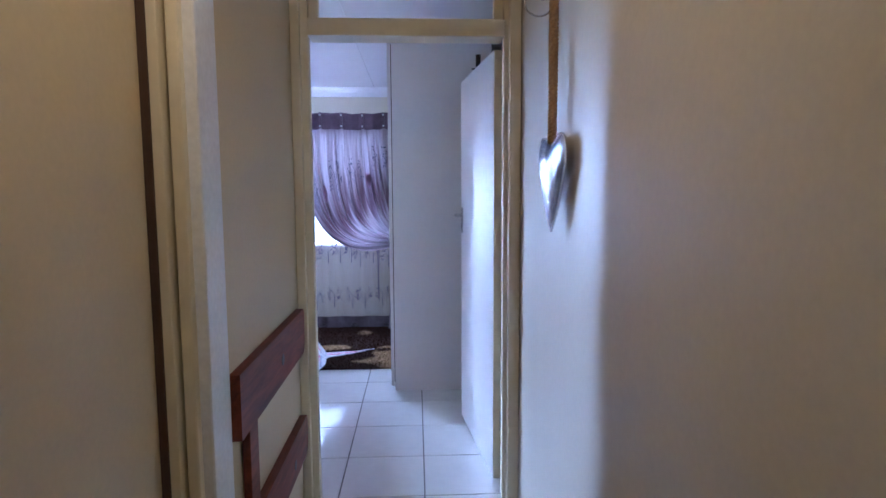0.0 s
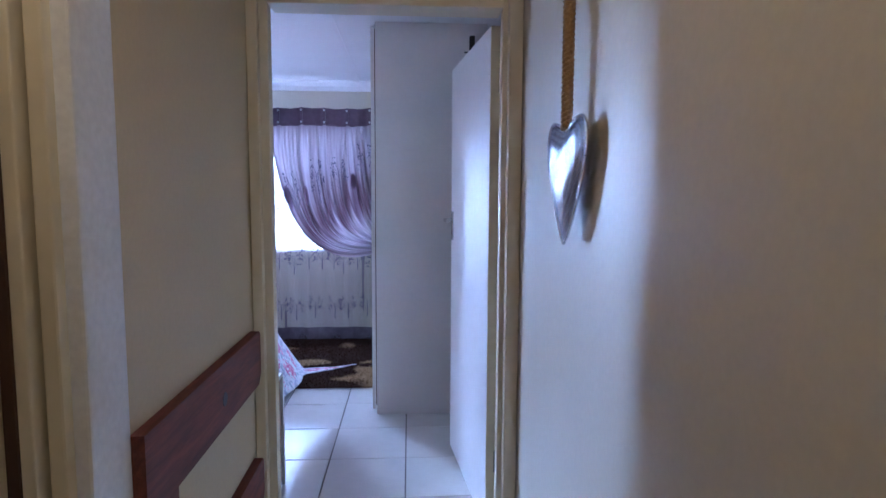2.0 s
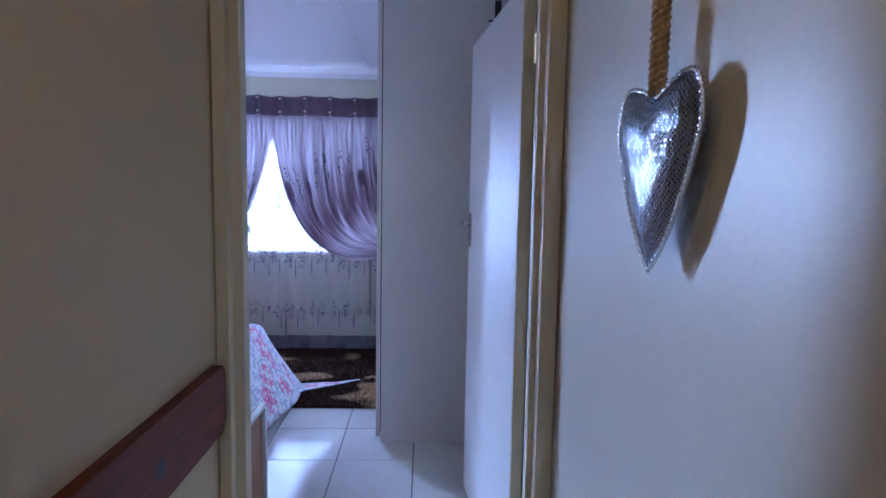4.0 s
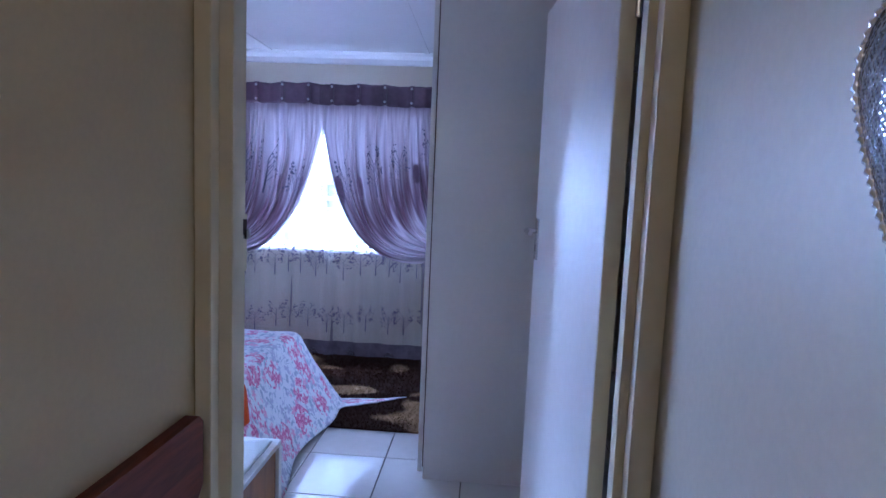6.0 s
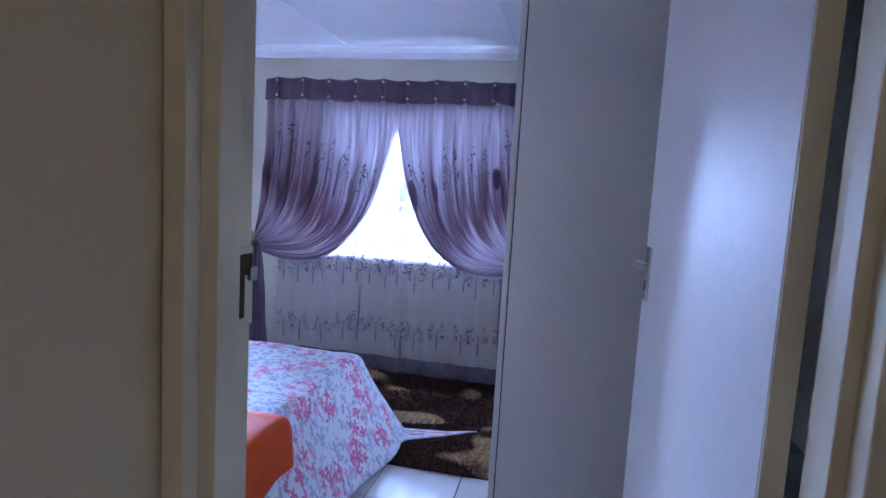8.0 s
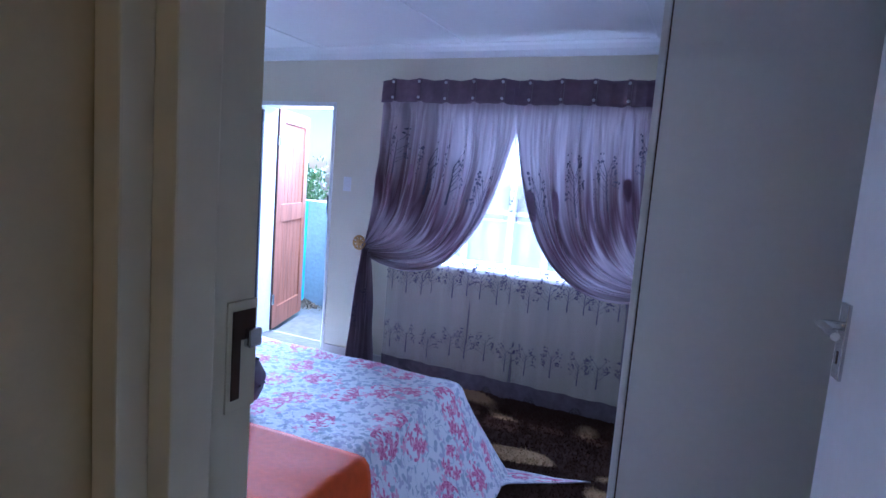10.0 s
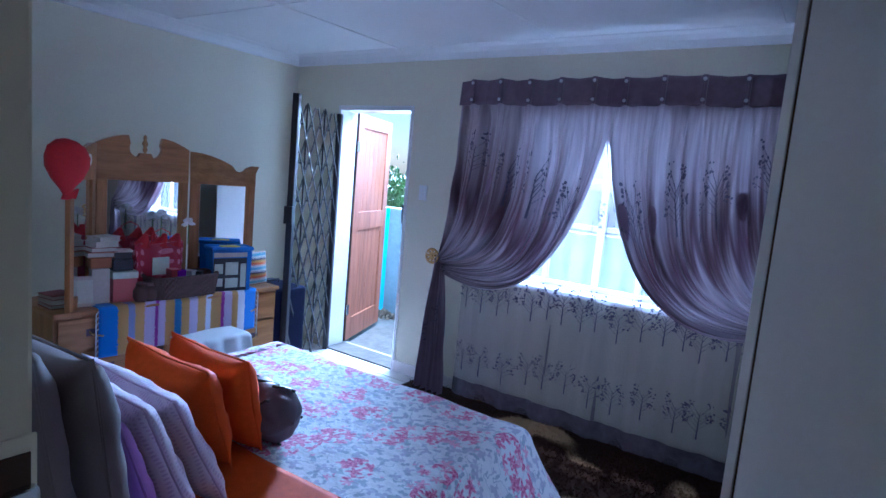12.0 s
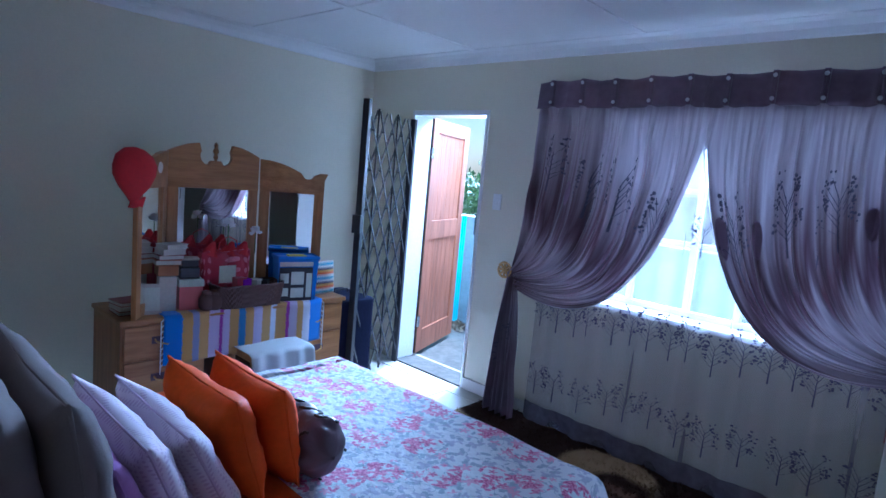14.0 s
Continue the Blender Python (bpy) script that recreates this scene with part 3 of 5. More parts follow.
def drape(side):
    """Maps (u, v) on one curtain panel to the room; side -1 hangs to the low x, +1 to the high x."""
    def fn(u, v):
        half = MID - OUTER
        top = half * (1 - u)                       # distance from the meeting line
        z1 = 1.96 - 0.19 * u
        hang = 0.08
        ph = 2 * math.pi * 5 * u + 1.1 * noise.noise(Vector((u * 6, side * 2.0, 0.3)))
        if v < hang:
            s = v / hang
            x, z, amp = top, 2.07 + (z1 - 2.07) * s, 0.022 + 0.006 * s
        elif v < 0.82:
            s = (v - hang) / (0.82 - hang)
            cx, cz = half * 1.015 - 0.765 * half * u, 1.32 - 0.77 * u
            ex, ez = half * (1.055 - 0.03 * u), 0.985 - 0.12 * u
            lag = s ** (1 + 0.8 * math.sin(math.pi * u))
            x, z = bez(top, cx, ex, lag), bez(z1, cz, ez, s)
            amp = 0.028 + 0.016 * math.sin(math.pi * s) - 0.012 * s * s
        else:
            s = (v - 0.82) / 0.18
            spread = 0.05 + 0.26 * s ** 0.8
            x = half * 1.055 - 0.03 * half * u * (1 - s) + (0.38 - u) * spread * 0.8 + 0.02 * s
            z = (0.985 - 0.12 * u) * (1 - s) + 0.03 * s
            amp = 0.02 + 0.02 * s
        wob = 0.35 * noise.noise(Vector((u * 5, z * 1.7, side * 3.0)))
        fold = math.sin(ph + wob * 2.5)
        crease = 1 - 2 * abs(math.sin(0.5 * (2.0 * ph + 3.0 * wob + side))) ** 0.7
        fine = noise.noise(Vector((u * 34, z * 1.1, side * 5.0)))
        slack = noise.noise(Vector((u * 9, z * 4.5, side * 8.0)))
        free = min(1.0, v / hang) ** 1.5
        y = YC + free * (amp * fold + 0.55 * amp * crease + 0.024 * fine + 0.016 * slack)
        if v > 0.5:
            y -= 0.05 * min(1, (v - 0.5) / 0.3)
        return Vector((MID + side * x, y, z))
    return fn


def sprig(fn, u0, v0, w, h, seed, leafy=9, off=0.006, leaf=1.0):
    """A printed tree on cloth: trunk, branches and leaf dots, laid just proud of it."""
    rnd = random.Random(seed)
    b = bmesh.new()

    def put(u, v):
        p = fn(min(max(u, 0.002), 0.998), min(max(v, 0.002), 0.998))
        return Vector((p.x, p.y - off, p.z))

    def stroke(ua, va, ub, vb, wa, wb):
        q = [b.verts.new(put(*c)) for c in ((ua - wa, va), (ua + wa, va), (ub + wb, vb), (ub - wb, vb))]
        b.faces.new(q)

    def dot(u, v, r):
        b.faces.new([b.verts.new(put(u + r * w * math.cos(k * 1.047), v + r * h * 0.55 * math.sin(k * 1.047))) for k in range(6)])

    tw = w * 0.030
    for k in range(4):
        stroke(u0, v0 - h * k * 0.2, u0 + w * 0.01 * k, v0 - h * (k + 1) * 0.2, tw * (1 - 0.2 * k), tw * (0.8 - 0.2 * k))
    for k in range(leafy):
        f = 0.25 + 0.65 * k / leafy
        s = 1 if k % 2 else -1
        ub, vb = u0 + s * w * (0.52 - 0.25 * f) * rnd.uniform(0.7, 1.1), v0 - h * min(f + rnd.uniform(0.12, 0.25), 1.05)
        stroke(u0, v0 - h * f * 0.85, ub, vb, tw * 0.45, tw * 0.25)
        for _ in range(5):
            dot(ub + rnd.uniform(-0.13, 0.13) * w, vb + rnd.uniform(-0.10, 0.08) * h, leaf * rnd.uniform(0.024, 0.045))
    return b


M_BUTTON = mat("pearl_button", (0.75, 0.74, 0.76), 0.25)


def curtain(side):
    fn = drape(side)
    t = thing("curtain", "lilac satin tied-back curtain with dark pleated header and tree print", "curtain", "window curtains")
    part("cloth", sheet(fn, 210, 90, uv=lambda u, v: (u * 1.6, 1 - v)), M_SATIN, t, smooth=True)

    def head(u, v):
        x = (MID - OUTER) * (1 - u) - 0.012 * u
        c = (5 * u) % 1.0 - 0.5                      # distance from the nearest pinch
        pinch = math.exp(-(c / 0.10) ** 2)
        belly = math.cos(math.pi * c)
        y = YC - 0.022 - 0.016 * pinch - 0.030 * (1 - belly) * (0.55 + 0.45 * v) - 0.006 * math.sin(31 * u + side)
        z = 2.145 - 0.160 * v - 0.010 * (1 - belly) * (1 - v) + 0.012 * pinch * v + 0.004 * math.sin(11 * u + side)
        return Vector((MID + side * x, y, z))
    hd = part("header", sheet(head, 140, 6, thick=0.004), M_BAND, t, "dark purple pleated header band", smooth=True)
    for k in range(5):
        p = head((k + 0.5) / 5, 0.5)
        b = bmesh.new()
        for s in (-1, 1):
            box(p.x + s * 0.006 - 0.006, p.x + s * 0.006 + 0.006, p.y - 0.022, p.y + 0.004, p.z - 0.078, p.z + 0.074, 0.004, bm=b)
        part("pleat_tab", b, M_BAND, hd)
        for dz in (0.050, -0.055):
            bb = bmesh.new()
            bmesh.ops.create_uvsphere(bb, u_segments=10, v_segments=6, radius=0.0105)
            bmesh.ops.transform(bb, matrix=pose(p.x, p.y - 0.024, p.z + dz), verts=bb.verts)
            part("button", bb, M_BUTTON, hd, smooth=True)
    # prints
    for i, u in enumerate((0.16, 0.40, 0.60, 0.86)):
        part("tree_print", sprig(fn, u, 0.33 + 0.02 * (i % 2), 0.15, 0.18, 10 + i + side, 12), M_PRINT, t)
    for i, (u, v) in enumerate(((0.28, 0.30), (0.72, 0.27), (0.93, 0.24))):
        bb = bmesh.new()
        bb.faces.new([bb.verts.new(fn(u + 0.022 * math.sin(a) * (1 - 0.3 * math.cos(a)), v + 0.045 * math.cos(a)) - Vector((0, 0.005, 0))) for a in [k * math.pi / 8 for k in range(16)]])
        part("leaf_print", bb, M_MAUVE, t)
    for i, u in enumerate((0.25, 0.5, 0.75)):
        part("tail_print", sprig(fn, u, 0.955 - 0.03 * i, 0.22, 0.05, 30 + i, 7), M_PRINT, t)
    return t


curtain(-1)
curtain(1)


def holdback(x, z):
    t = thing("curtain_holdback", "round brass openwork curtain holdback on the wall", "holdback", at=(x, 5.81, z))
    r, tb = 0.048, bmesh.new()
    ring = [(r * math.cos(a), -0.19, r * math.sin(a)) for a in [k * math.pi / 12 for k in range(24)]]
    part("rim", tube(ring, 0.008, 8, closed=True), M_GOLD, t, smooth=True)
    tb.free()
    for k in range(8):
        a = k * math.pi / 4
        part("spoke", cyl((0, -0.19, 0), (r * math.cos(a), -0.19, r * math.sin(a)), 0.006, 0.009, 8), M_GOLD, t)
    part("boss", cyl((0, -0.18, 0), (0, -0.203, 0), 0.016, 0.01), M_GOLD, t)
    part("stem", cyl((0, 0, 0), (0, -0.185, 0), 0.008), M_GOLD, t)


holdback(-2.20, 0.965)


def voile(u, v):
    x = -2.02 + 2.0 * u
    y = 5.755 + 0.006 * math.sin(u * 2 * math.pi * 17 + 2 * v) + 0.010 * math.sin(u * 2 * math.pi * 7.3 + 1.5 * v) - 0.02 * v
    return Vector((x, y, 2.08 - 2.062 * v))


t = thing("sheer_curtain", "translucent white sheer curtain with printed tree rows", "curtain")
part("cloth", sheet(voile, 200, 24, uv=lambda u, v: (u * 2.5, v)), M_VOILE, t, smooth=True)
rnd = random.Random(5)
for row, (v0, h, count) in enumerate(((0.69, 0.095, 17), (0.905, 0.085, 13), (0.40, 0.09, 9))):
    for k in range(count):
        u = (k + 0.5 + rnd.uniform(-0.2, 0.2)) / count
        part("tree_print", sprig(voile, u, v0 + rnd.uniform(-0.015, 0.015), 0.072, h * 1.1, 100 + row * 40 + k, 9, 0.020, 1.2), M_PRINT, t)


def voile_hem(u, v):
    p = voile(u, 0.945 + 0.055 * v)
    return p + Vector((0, -0.006 - 0.01 * v * math.sin(40 * u), 0))


part("hem", sheet(voile_hem, 160, 4), mat("grey_voile_hem", (0.115, 0.095, 0.11), 0.8, vary=0.4, grain=20), t, "dark grey translucent hem", smooth=True)
t = thing("curtain_rail", "white curtain rail above the window", "curtain rail")
part("rail", box(-2.12, 0.0, 5.735, 5.76, 2.075, 2.10, 0.003), M_WHITE, t)
for x in (-2.0, -1.1, -0.2):
    part("bracket", box(x - 0.015, x + 0.015, 5.755, 5.812, 2.08, 2.11, 0.003), M_WHITE, t)

# ---- wardrobe ----
t = thing("wardrobe", "tall cream melamine built-in wardrobe with closed doors", "wardrobe", at=(0, 0, 0))
part("body", box(-0.049, 0.62, 3.873, 5.42, 0.0, CEIL - 0.002, 0.002), M_MELA, t)
# gap behind the doors filled dark, its shadow put into the colour
part("painted_gap", box(-0.054, -0.049, 3.880, 5.41, 0.06, CEIL - 0.04), M_GAP_SHADE, t, "dark filler with the gap's shadow in its colour")
for k in range(3):
    y0 = 3.875 + 0.513 * k
    d = part("door", box(-0.076, -0.055, y0, y0 + 0.508, 0.035, CEIL - 0.03, 0.002), M_MELA, t)
    part("handle", tube([(-0.076, y0 + 0.45, 1.0), (-0.10, y0 + 0.45, 1.01), (-0.10, y0 + 0.45, 1.11), (-0.076, y0 + 0.45, 1.12)], 0.005), M_CHROME, d)

# ---- bed ----
BX0, BX1, BY0, BY1, BZ = -2.40, -0.87, 2.62, 4.56, 0.50
t = thing("bed", "double bed under a floral coverlet with a dark headboard", "bed")
part("mattress", box(BX0 + 0.03, BX1 - 0.03, BY0, BY1 - 0.03, 0.26, BZ - 0.015, 0.04, seg=3), M_WHITE, t)
part("base", box(BX0 + 0.04, BX1 - 0.04, BY0, BY1 - 0.04, 0.09, 0.26, 0.01), M_NAVY, t)
for x in (BX0 + 0.12, BX1 - 0.12):
    for y in (BY0 + 0.1, BY1 - 0.12):
        part("leg", cyl((x, y, 0), (x, y, 0.10), 0.025, 0.03), M_BLACK, t)
part("headboard", box(BX0, BX1, 2.545, 2.61, 0.0, 0.98, 0.012), M_BLACK, t, "dark padded headboard")


def coverlet(u, v):
    """Over the top and down the right side, the foot and the left side."""
    drop = 0.52
    X, Y = (BX1 - BX0) + 2 * drop, (BY1 - 2.66) + drop
    sx, sy = u * X - drop, v * Y
    ex = max(0, -sx, sx - (BX1 - BX0))
    ey = max(0, sy - (BY1 - 2.66))
    s = -1 if sx < 0 else 1
    x, y = BX0 + min(max(sx, 0), BX1 - BX0), 2.66 + min(sy, BY1 - 2.66)
    r = 0.05

    def fall(e, slope):
        if e < r * 1.57:
            return r * math.sin(e / r), r * (1 - math.cos(e / r))
        return r + (e - r * 1.57) * slope, r + (e - r * 1.57) * 0.98
    ox, dx = fall(ex, 0.48 if s > 0 else 0.15)
    oy, dy = fall(ey, 0.25)
    d = math.hypot(dx, dy) if ex and ey else max(dx, dy)
    z = BZ + 0.012 - d
    wave = 0.035 * math.sin(7 * sy + 1.3) * (ex / drop) + 0.0
    wavey = 0.03 * math.sin(8 * sx) * (ey / drop)
    x += s * (ox + wave - 0.05)
    y += oy + wavey - 0.05
    if s > 0 and ex > 0 and ey > 0:
        k = min(ex, ey) / drop
        x += 0.22 * k ** 2
        y += 0.14 * k ** 2
    zf = 0.022
    if z < zf:
        over = zf - z
        z = zf + 0.012 * abs(math.sin(9 * sx + 7 * sy))
        if s > 0 and ex > 0 and ey > 0:
            x += over * 1.0
            y += over * 0.35
    z += 0.008 * noise.noise(Vector((sx * 4, sy * 4, 0))) + 0.004 * noise.noise(Vector((sx * 13, sy * 13, 2)))
    return Vector((x, y, z))


t = thing("coverlet", "white quilted coverlet with pink flower print spread over the bed", "bedspread")
part("cloth", sheet(coverlet, 120, 120, thick=0.006, uv=lambda u, v: (u * 2.57, v * 2.42)), M_QUILT, t, smooth=True)


def runner(u, v):
    x = BX0 - 0.02 + (BX1 - BX0 + 0.03) * min(u / 0.86, 1)
    e = max(0, u - 0.86) / 0.14 * 0.28
    y = 3.06 + 0.55 * v + 0.035 * (1 - u) + 0.012 * math.sin(9 * u)
    z = BZ + 0.022 + 0.004 * noise.noise(Vector((u * 7, v * 5, 4)))
    if e:
        x += 0.045 * math.sin(min(e / 0.05, 1.57)) + 0.12 * max(0, e - 0.06)
        z -= 0.05 * (1 - math.cos(min(e / 0.05, 1.57))) + 0.95 * max(0, e - 0.078)
    return Vector((x, y, z))


t = thing("bed_runner", "orange satin runner across the bed", "bed runner")
part("cloth", sheet(runner, 70, 24, thick=0.004), M_ORANGE, t, smooth=True)


def pillow(name, label, x0, x1, ytop, ztop, ybot, zbot, thick, material, ribs=0):
    t = thing(name, label, "pillow", "pillows on the bed")
    w, hgt = x1 - x0, math.hypot(ztop - zbot, ytop - ybot)
    up = Vector((0, ytop - ybot, ztop - zbot)).normalized()
    out = up.cross(Vector((1, 0, 0)))
    b = bmesh.new()
    lay = b.loops.layers.uv.new("cloth")
    N = 18
    for s in (1, -1):
        g = []
        for i in range(N + 1):
            row = []
            for j in range(N + 1):
                a, c = 2 * i / N - 1, 2 * j / N - 1
                f = max(0, (1 - a ** 4) * (1 - c ** 4)) ** 0.55
                pin = 1 - 0.12 * (1 - abs(c) ** 2) * abs(a) ** 3
                pinc = 1 - 0.12 * (1 - abs(a) ** 2) * abs(c) ** 3
                d = s * thick / 2 * f * (1 + 0.18 * noise.noise(Vector((a * 2, c * 2, x0 * 9 + s)))) + 0.010 * f * noise.noise(Vector((a * 5, c * 5 + ytop * 7, s * 2.0))) + ribs * 0.004 * math.sin(26 * a) * f
                sag = -0.02 * (1 - a * a) * (c > 0) * c
                p = Vector(((x0 + x1) / 2, ybot, zbot)) + Vector((1, 0, 0)) * a * pin * w / 2 + up * ((c * pinc + 1) / 2 * hgt + sag) + out * d
                row.append(b.verts.new(p))
            g.append(row)
        for i in range(N):
            for j in range(N):
                q = (g[i][j], g[i + 1][j], g[i + 1][j + 1], g[i][j + 1])
                fc = b.faces.new(q if s < 0 else q[::-1])
                for lp in fc.loops:
                    rel = lp.vert.co - Vector((x0, ybot, zbot))
                    lp[lay].uv = (rel.x, rel.dot(up))
    bmesh.ops.remove_doubles(b, verts=b.verts, dist=0.0008)
    part("cover", b, material, t, smooth=True)
    rim = [Vector(((x0 + x1) / 2 + a * w / 2, ybot, zbot)) + up * (c + 1) / 2 * hgt for a, c in ((-.97, -.95), (0, -.93), (.97, -.95), (.93, 0), (.97, .97), (0, .91), (-.97, .97), (-.93, 0))]
    part("piping", tube(rim, 0.004, 6, closed=True), material, t)


Z0 = BZ + 0.03
pillow("pillow", "large grey cotton pillow leaning on the headboard", -1.70, -0.96, 2.77, 1.19, 2.88, Z0, 0.15, M_GREYC)
pillow("pillow", "large grey cotton pillow standing before another", -1.66, -1.03, 2.90, 1.12, 2.99, Z0, 0.16, M_GREYC)
pillow("pillow", "purple cotton scatter cushion among lilac pillows", -1.62, -1.13, 3.00, 0.93, 3.14, Z0, 0.09, M_PURPLE)
pillow("pillow", "lilac dotted cotton scatter cushion", -1.70, -1.17, 3.075, 0.93, 3.24, Z0, 0.12, M_LILAC)
pillow("pillow", "lilac dotted cotton scatter cushion", -1.75, -1.25, 3.195, 0.89, 3.37, Z0, 0.12, M_LILAC)
pillow("pillow", "orange satin scatter cushion with pleated edge", -1.87, -1.40, 3.39, 0.88, 3.49, Z0 + 0.01, 0.14, M_ORANGE, 1)
pillow("pillow", "orange satin scatter cushion with pleated edge", -1.87, -1.42, 3.55, 0.87, 3.62, Z0 + 0.01, 0.14, M_ORANGE, 1)
t = thing("bolster", "ruched dark plum satin bolster cushion", "cushion", at=(-1.62, 3.72, BZ + 0.118))
b = sheet(lambda u, v: Vector((-0.23 + 0.46 * u, *(q * (0.098 + 0.005 * math.sin(46 * u + 9 * math.sin(6.283 * v)) + 0.014 * noise.noise(Vector((u * 8, 2 * math.cos(6.283 * v), 2 * math.sin(6.283 * v))))) * max(0.05, 1 - abs(2 * u - 1) ** 7) for q in (math.cos(2 * math.pi * v), math.sin(2 * math.pi * v))))), 44, 36)
part("cover", b, M_BOLST, t, smooth=True)
for k in range(5):
    b = tube([(-0.17 + 0.34 * s / 24, 0.100 * math.cos(1.25 * k + 0.3 * math.sin(s)), 0.100 * math.sin(1.25 * k + 0.3 * math.sin(s))) for s in range(25)], 0.005, 6)
    part("ruche", b, M_BLACK, t)
pillow("cushion", "bright blue folded cushion beside the pillows", -1.10, -0.90, 2.96, 0.66, 3.0, Z0, 0.10, M_BLUE)

# ---- bedside table ----
t = thing("bedside_table", "small bedside table with white edges and brown side", "bedside table")
part("body", box(-0.82, -0.452, 2.64, 3.005, 0.02, 0.53, 0.003), M_PINEZ, t)
part("tabletop", box(-0.84, -0.44, 2.62, 3.02, 0.53, 0.548, 0.003), M_WHITE, t, "white tabletop")
part("edge_strip", box(-0.452, -0.438, 2.995, 3.02, 0.0, 0.53, 0.003), M_WHITE, t, "white edge strip")
part("edge_strip", box(-0.452, -0.438, 2.63, 2.655, 0.0, 0.53, 0.003), M_WHITE, t, "white edge strip")
M_LACE = dotted_cloth("white_lace", (0.58, 0.60, 0.61), (0.30, 0.33, 0.35), 55)
t = thing("doily", "white lace doily on the bedside table", "doily")
part("cloth", sheet(lambda u, v: Vector((-0.82 + 0.36 * u, 2.66 + 0.33 * v + 0.012 * math.sin(22 * u), 0.5505 + 0.004 * abs(math.sin(18 * u + 9 * v)))), 30, 30, thick=0.003), M_LACE, t, smooth=True)

# ---- rug ----
t = thing("rug", "shaggy dark brown rug with beige swirls", "rug")
part("backing", box(-2.35, -0.085, 4.375, 5.79, 0.0, 0.014, 0.005), M_RUG, t)
b = bmesh.new()
rnd = random.Random(9)
for _ in range(15000):
    x, y = rnd.uniform(-2.34, -0.09), rnd.uniform(4.37, 5.78)
    if x < -1.3 and rnd.random() < 0.6:
        continue
    a, r, h = rnd.uniform(0, 6.28), 0.008, rnd.uniform(0.018, 0.034)
    tip = b.verts.new((x + rnd.uniform(-0.02, 0.02), y + rnd.uniform(-0.02, 0.02), h))
    q = [b.verts.new((x + r * math.cos(a + k * 2.09), y + r * math.sin(a + k * 2.09), 0.010)) for k in range(3)]
    for k in range(3):
        b.faces.new((q[k], q[(k + 1) % 3], tip))
tagged(part("pile", b, M_RUG, t), kind="stuff")

# ---- corridor things ----
t = thing("wooden_rail", "red-brown stained wooden rail frame fixed along the wall", "rail")
for z0, z1, y1 in ((0.72, 0.905, 2.35), (0.275, 0.44, 2.36)):
    o = [(1.452, z0), (y1 - 0.03, z0), (y1, z0 + 0.035), (y1, z1 - 0.015), (y1 - 0.015, z1), (1.452, z1)]
    part("plank", prism(o, -0.400, -0.37), M_RED, t)
part("post", box(-0.396, -0.372, 1.53, 1.615, 0.0, 0.72, 0.003), M_RED, t)
for y, z in ((1.95, 0.80), (1.62, 0.36), (2.1, 0.335)):
    part("knot", cyl((-0.371, y, z), (-0.3692, y, z), 0.022, 0.02, 14), M_BLACK, t)


def hammered():
    m, n, l, b = nodes_of("hammered_metal", 0.17, 0.0)
    b.inputs["Metallic"].default_value = 1.0
    co, mp, v = n.new("ShaderNodeTexCoord"), n.new("ShaderNodeMapping"), n.new("ShaderNodeTexVoronoi")
    mp.inputs["Rotation"].default_value = (radians(45), 0, 0)
    v.inputs["Scale"].default_value, v.inputs["Randomness"].default_value = 180, 0.30
    l.new(co.outputs["Object"], mp.inputs["Vector"])
    l.new(mp.outputs[0], v.inputs["Vector"])
    r = n.new("ShaderNodeValToRGB")
    r.color_ramp.elements[0].position, r.color_ramp.elements[0].color = 0.10, (0.03, 0.03, 0.035, 1)
    r.color_ramp.elements[1].position, r.color_ramp.elements[1].color = 0.45, (0.30, 0.30, 0.32, 1)
    l.new(v.outputs["Distance"], r.inputs[0])
    l.new(r.outputs[0], b.inputs["Base Color"])
    bp = n.new("ShaderNodeBump")
    bp.inputs["Strength"].default_value, bp.inputs["Distance"].default_value = 0.45, 0.003
    l.new(v.outputs["Distance"], bp.inputs["Height"])
    l.new(bp.outputs[0], b.inputs["Normal"])
    return m


def heart_outline(a):
    """Half-width and height of a long pointed heart, by the angle from its notch."""
    x = 0.150 * math.sin(min(a / 1.25, 1.0) * math.pi / 2) ** 0.85
    if a <= 1.25:
        z = 0.244 + 0.026 * math.sin(a / 1.25 * math.pi) - 0.040 * (a / 1.25) ** 3
    else:
        q = (a - 1.25) / (math.pi - 1.25)
        z = 0.204 * (1 - q)
        x = 0.150 * math.cos(q * math.pi / 2) ** 0.9 * (1 - 0.12 * math.sin(q * math.pi))
    return x, z * 1.05


M_HAMMER = hammered()
t = thing("heart_ornament", "hammered silver metal heart hanging on a braided rope", "wall ornament", at=(0.512, 1.635, 1.274))
t.rotation_euler = (0, 0, radians(4))
b = bmesh.new()
N, R = 36, 9
for side in (1, -1):
    g = []
    for i in range(N + 1):
        a = math.pi * i / N
        w, z = heart_outline(a)
        g.append([b.verts.new((-0.030 * max(0.0, 1 - (k / R) ** 2.2) * (0.62 + 0.38 * ((0.15 + (z - 0.15) * k / R) / 0.25)), side * 0.86 * w * k / R, 0.15 + (z - 0.15) * k / R if k else 0.15)) for k in range(R + 1)])
    for i in range(N):
        for k in range(R):
            q = (g[i][k], g[i + 1][k], g[i + 1][k + 1], g[i][k + 1])
            b.faces.new(q if side > 0 else q[::-1])
bmesh.ops.remove_doubles(b, verts=b.verts, dist=0.0006)
part("body", b, M_HAMMER, t, smooth=True)
edge = [(0.0, s * 0.86 * heart_outline(math.pi * i / 120)[0], heart_outline(math.pi * i / 120)[1]) for s, rng in ((1, range(121)), (-1, range(119, 0, -1))) for i in rng]
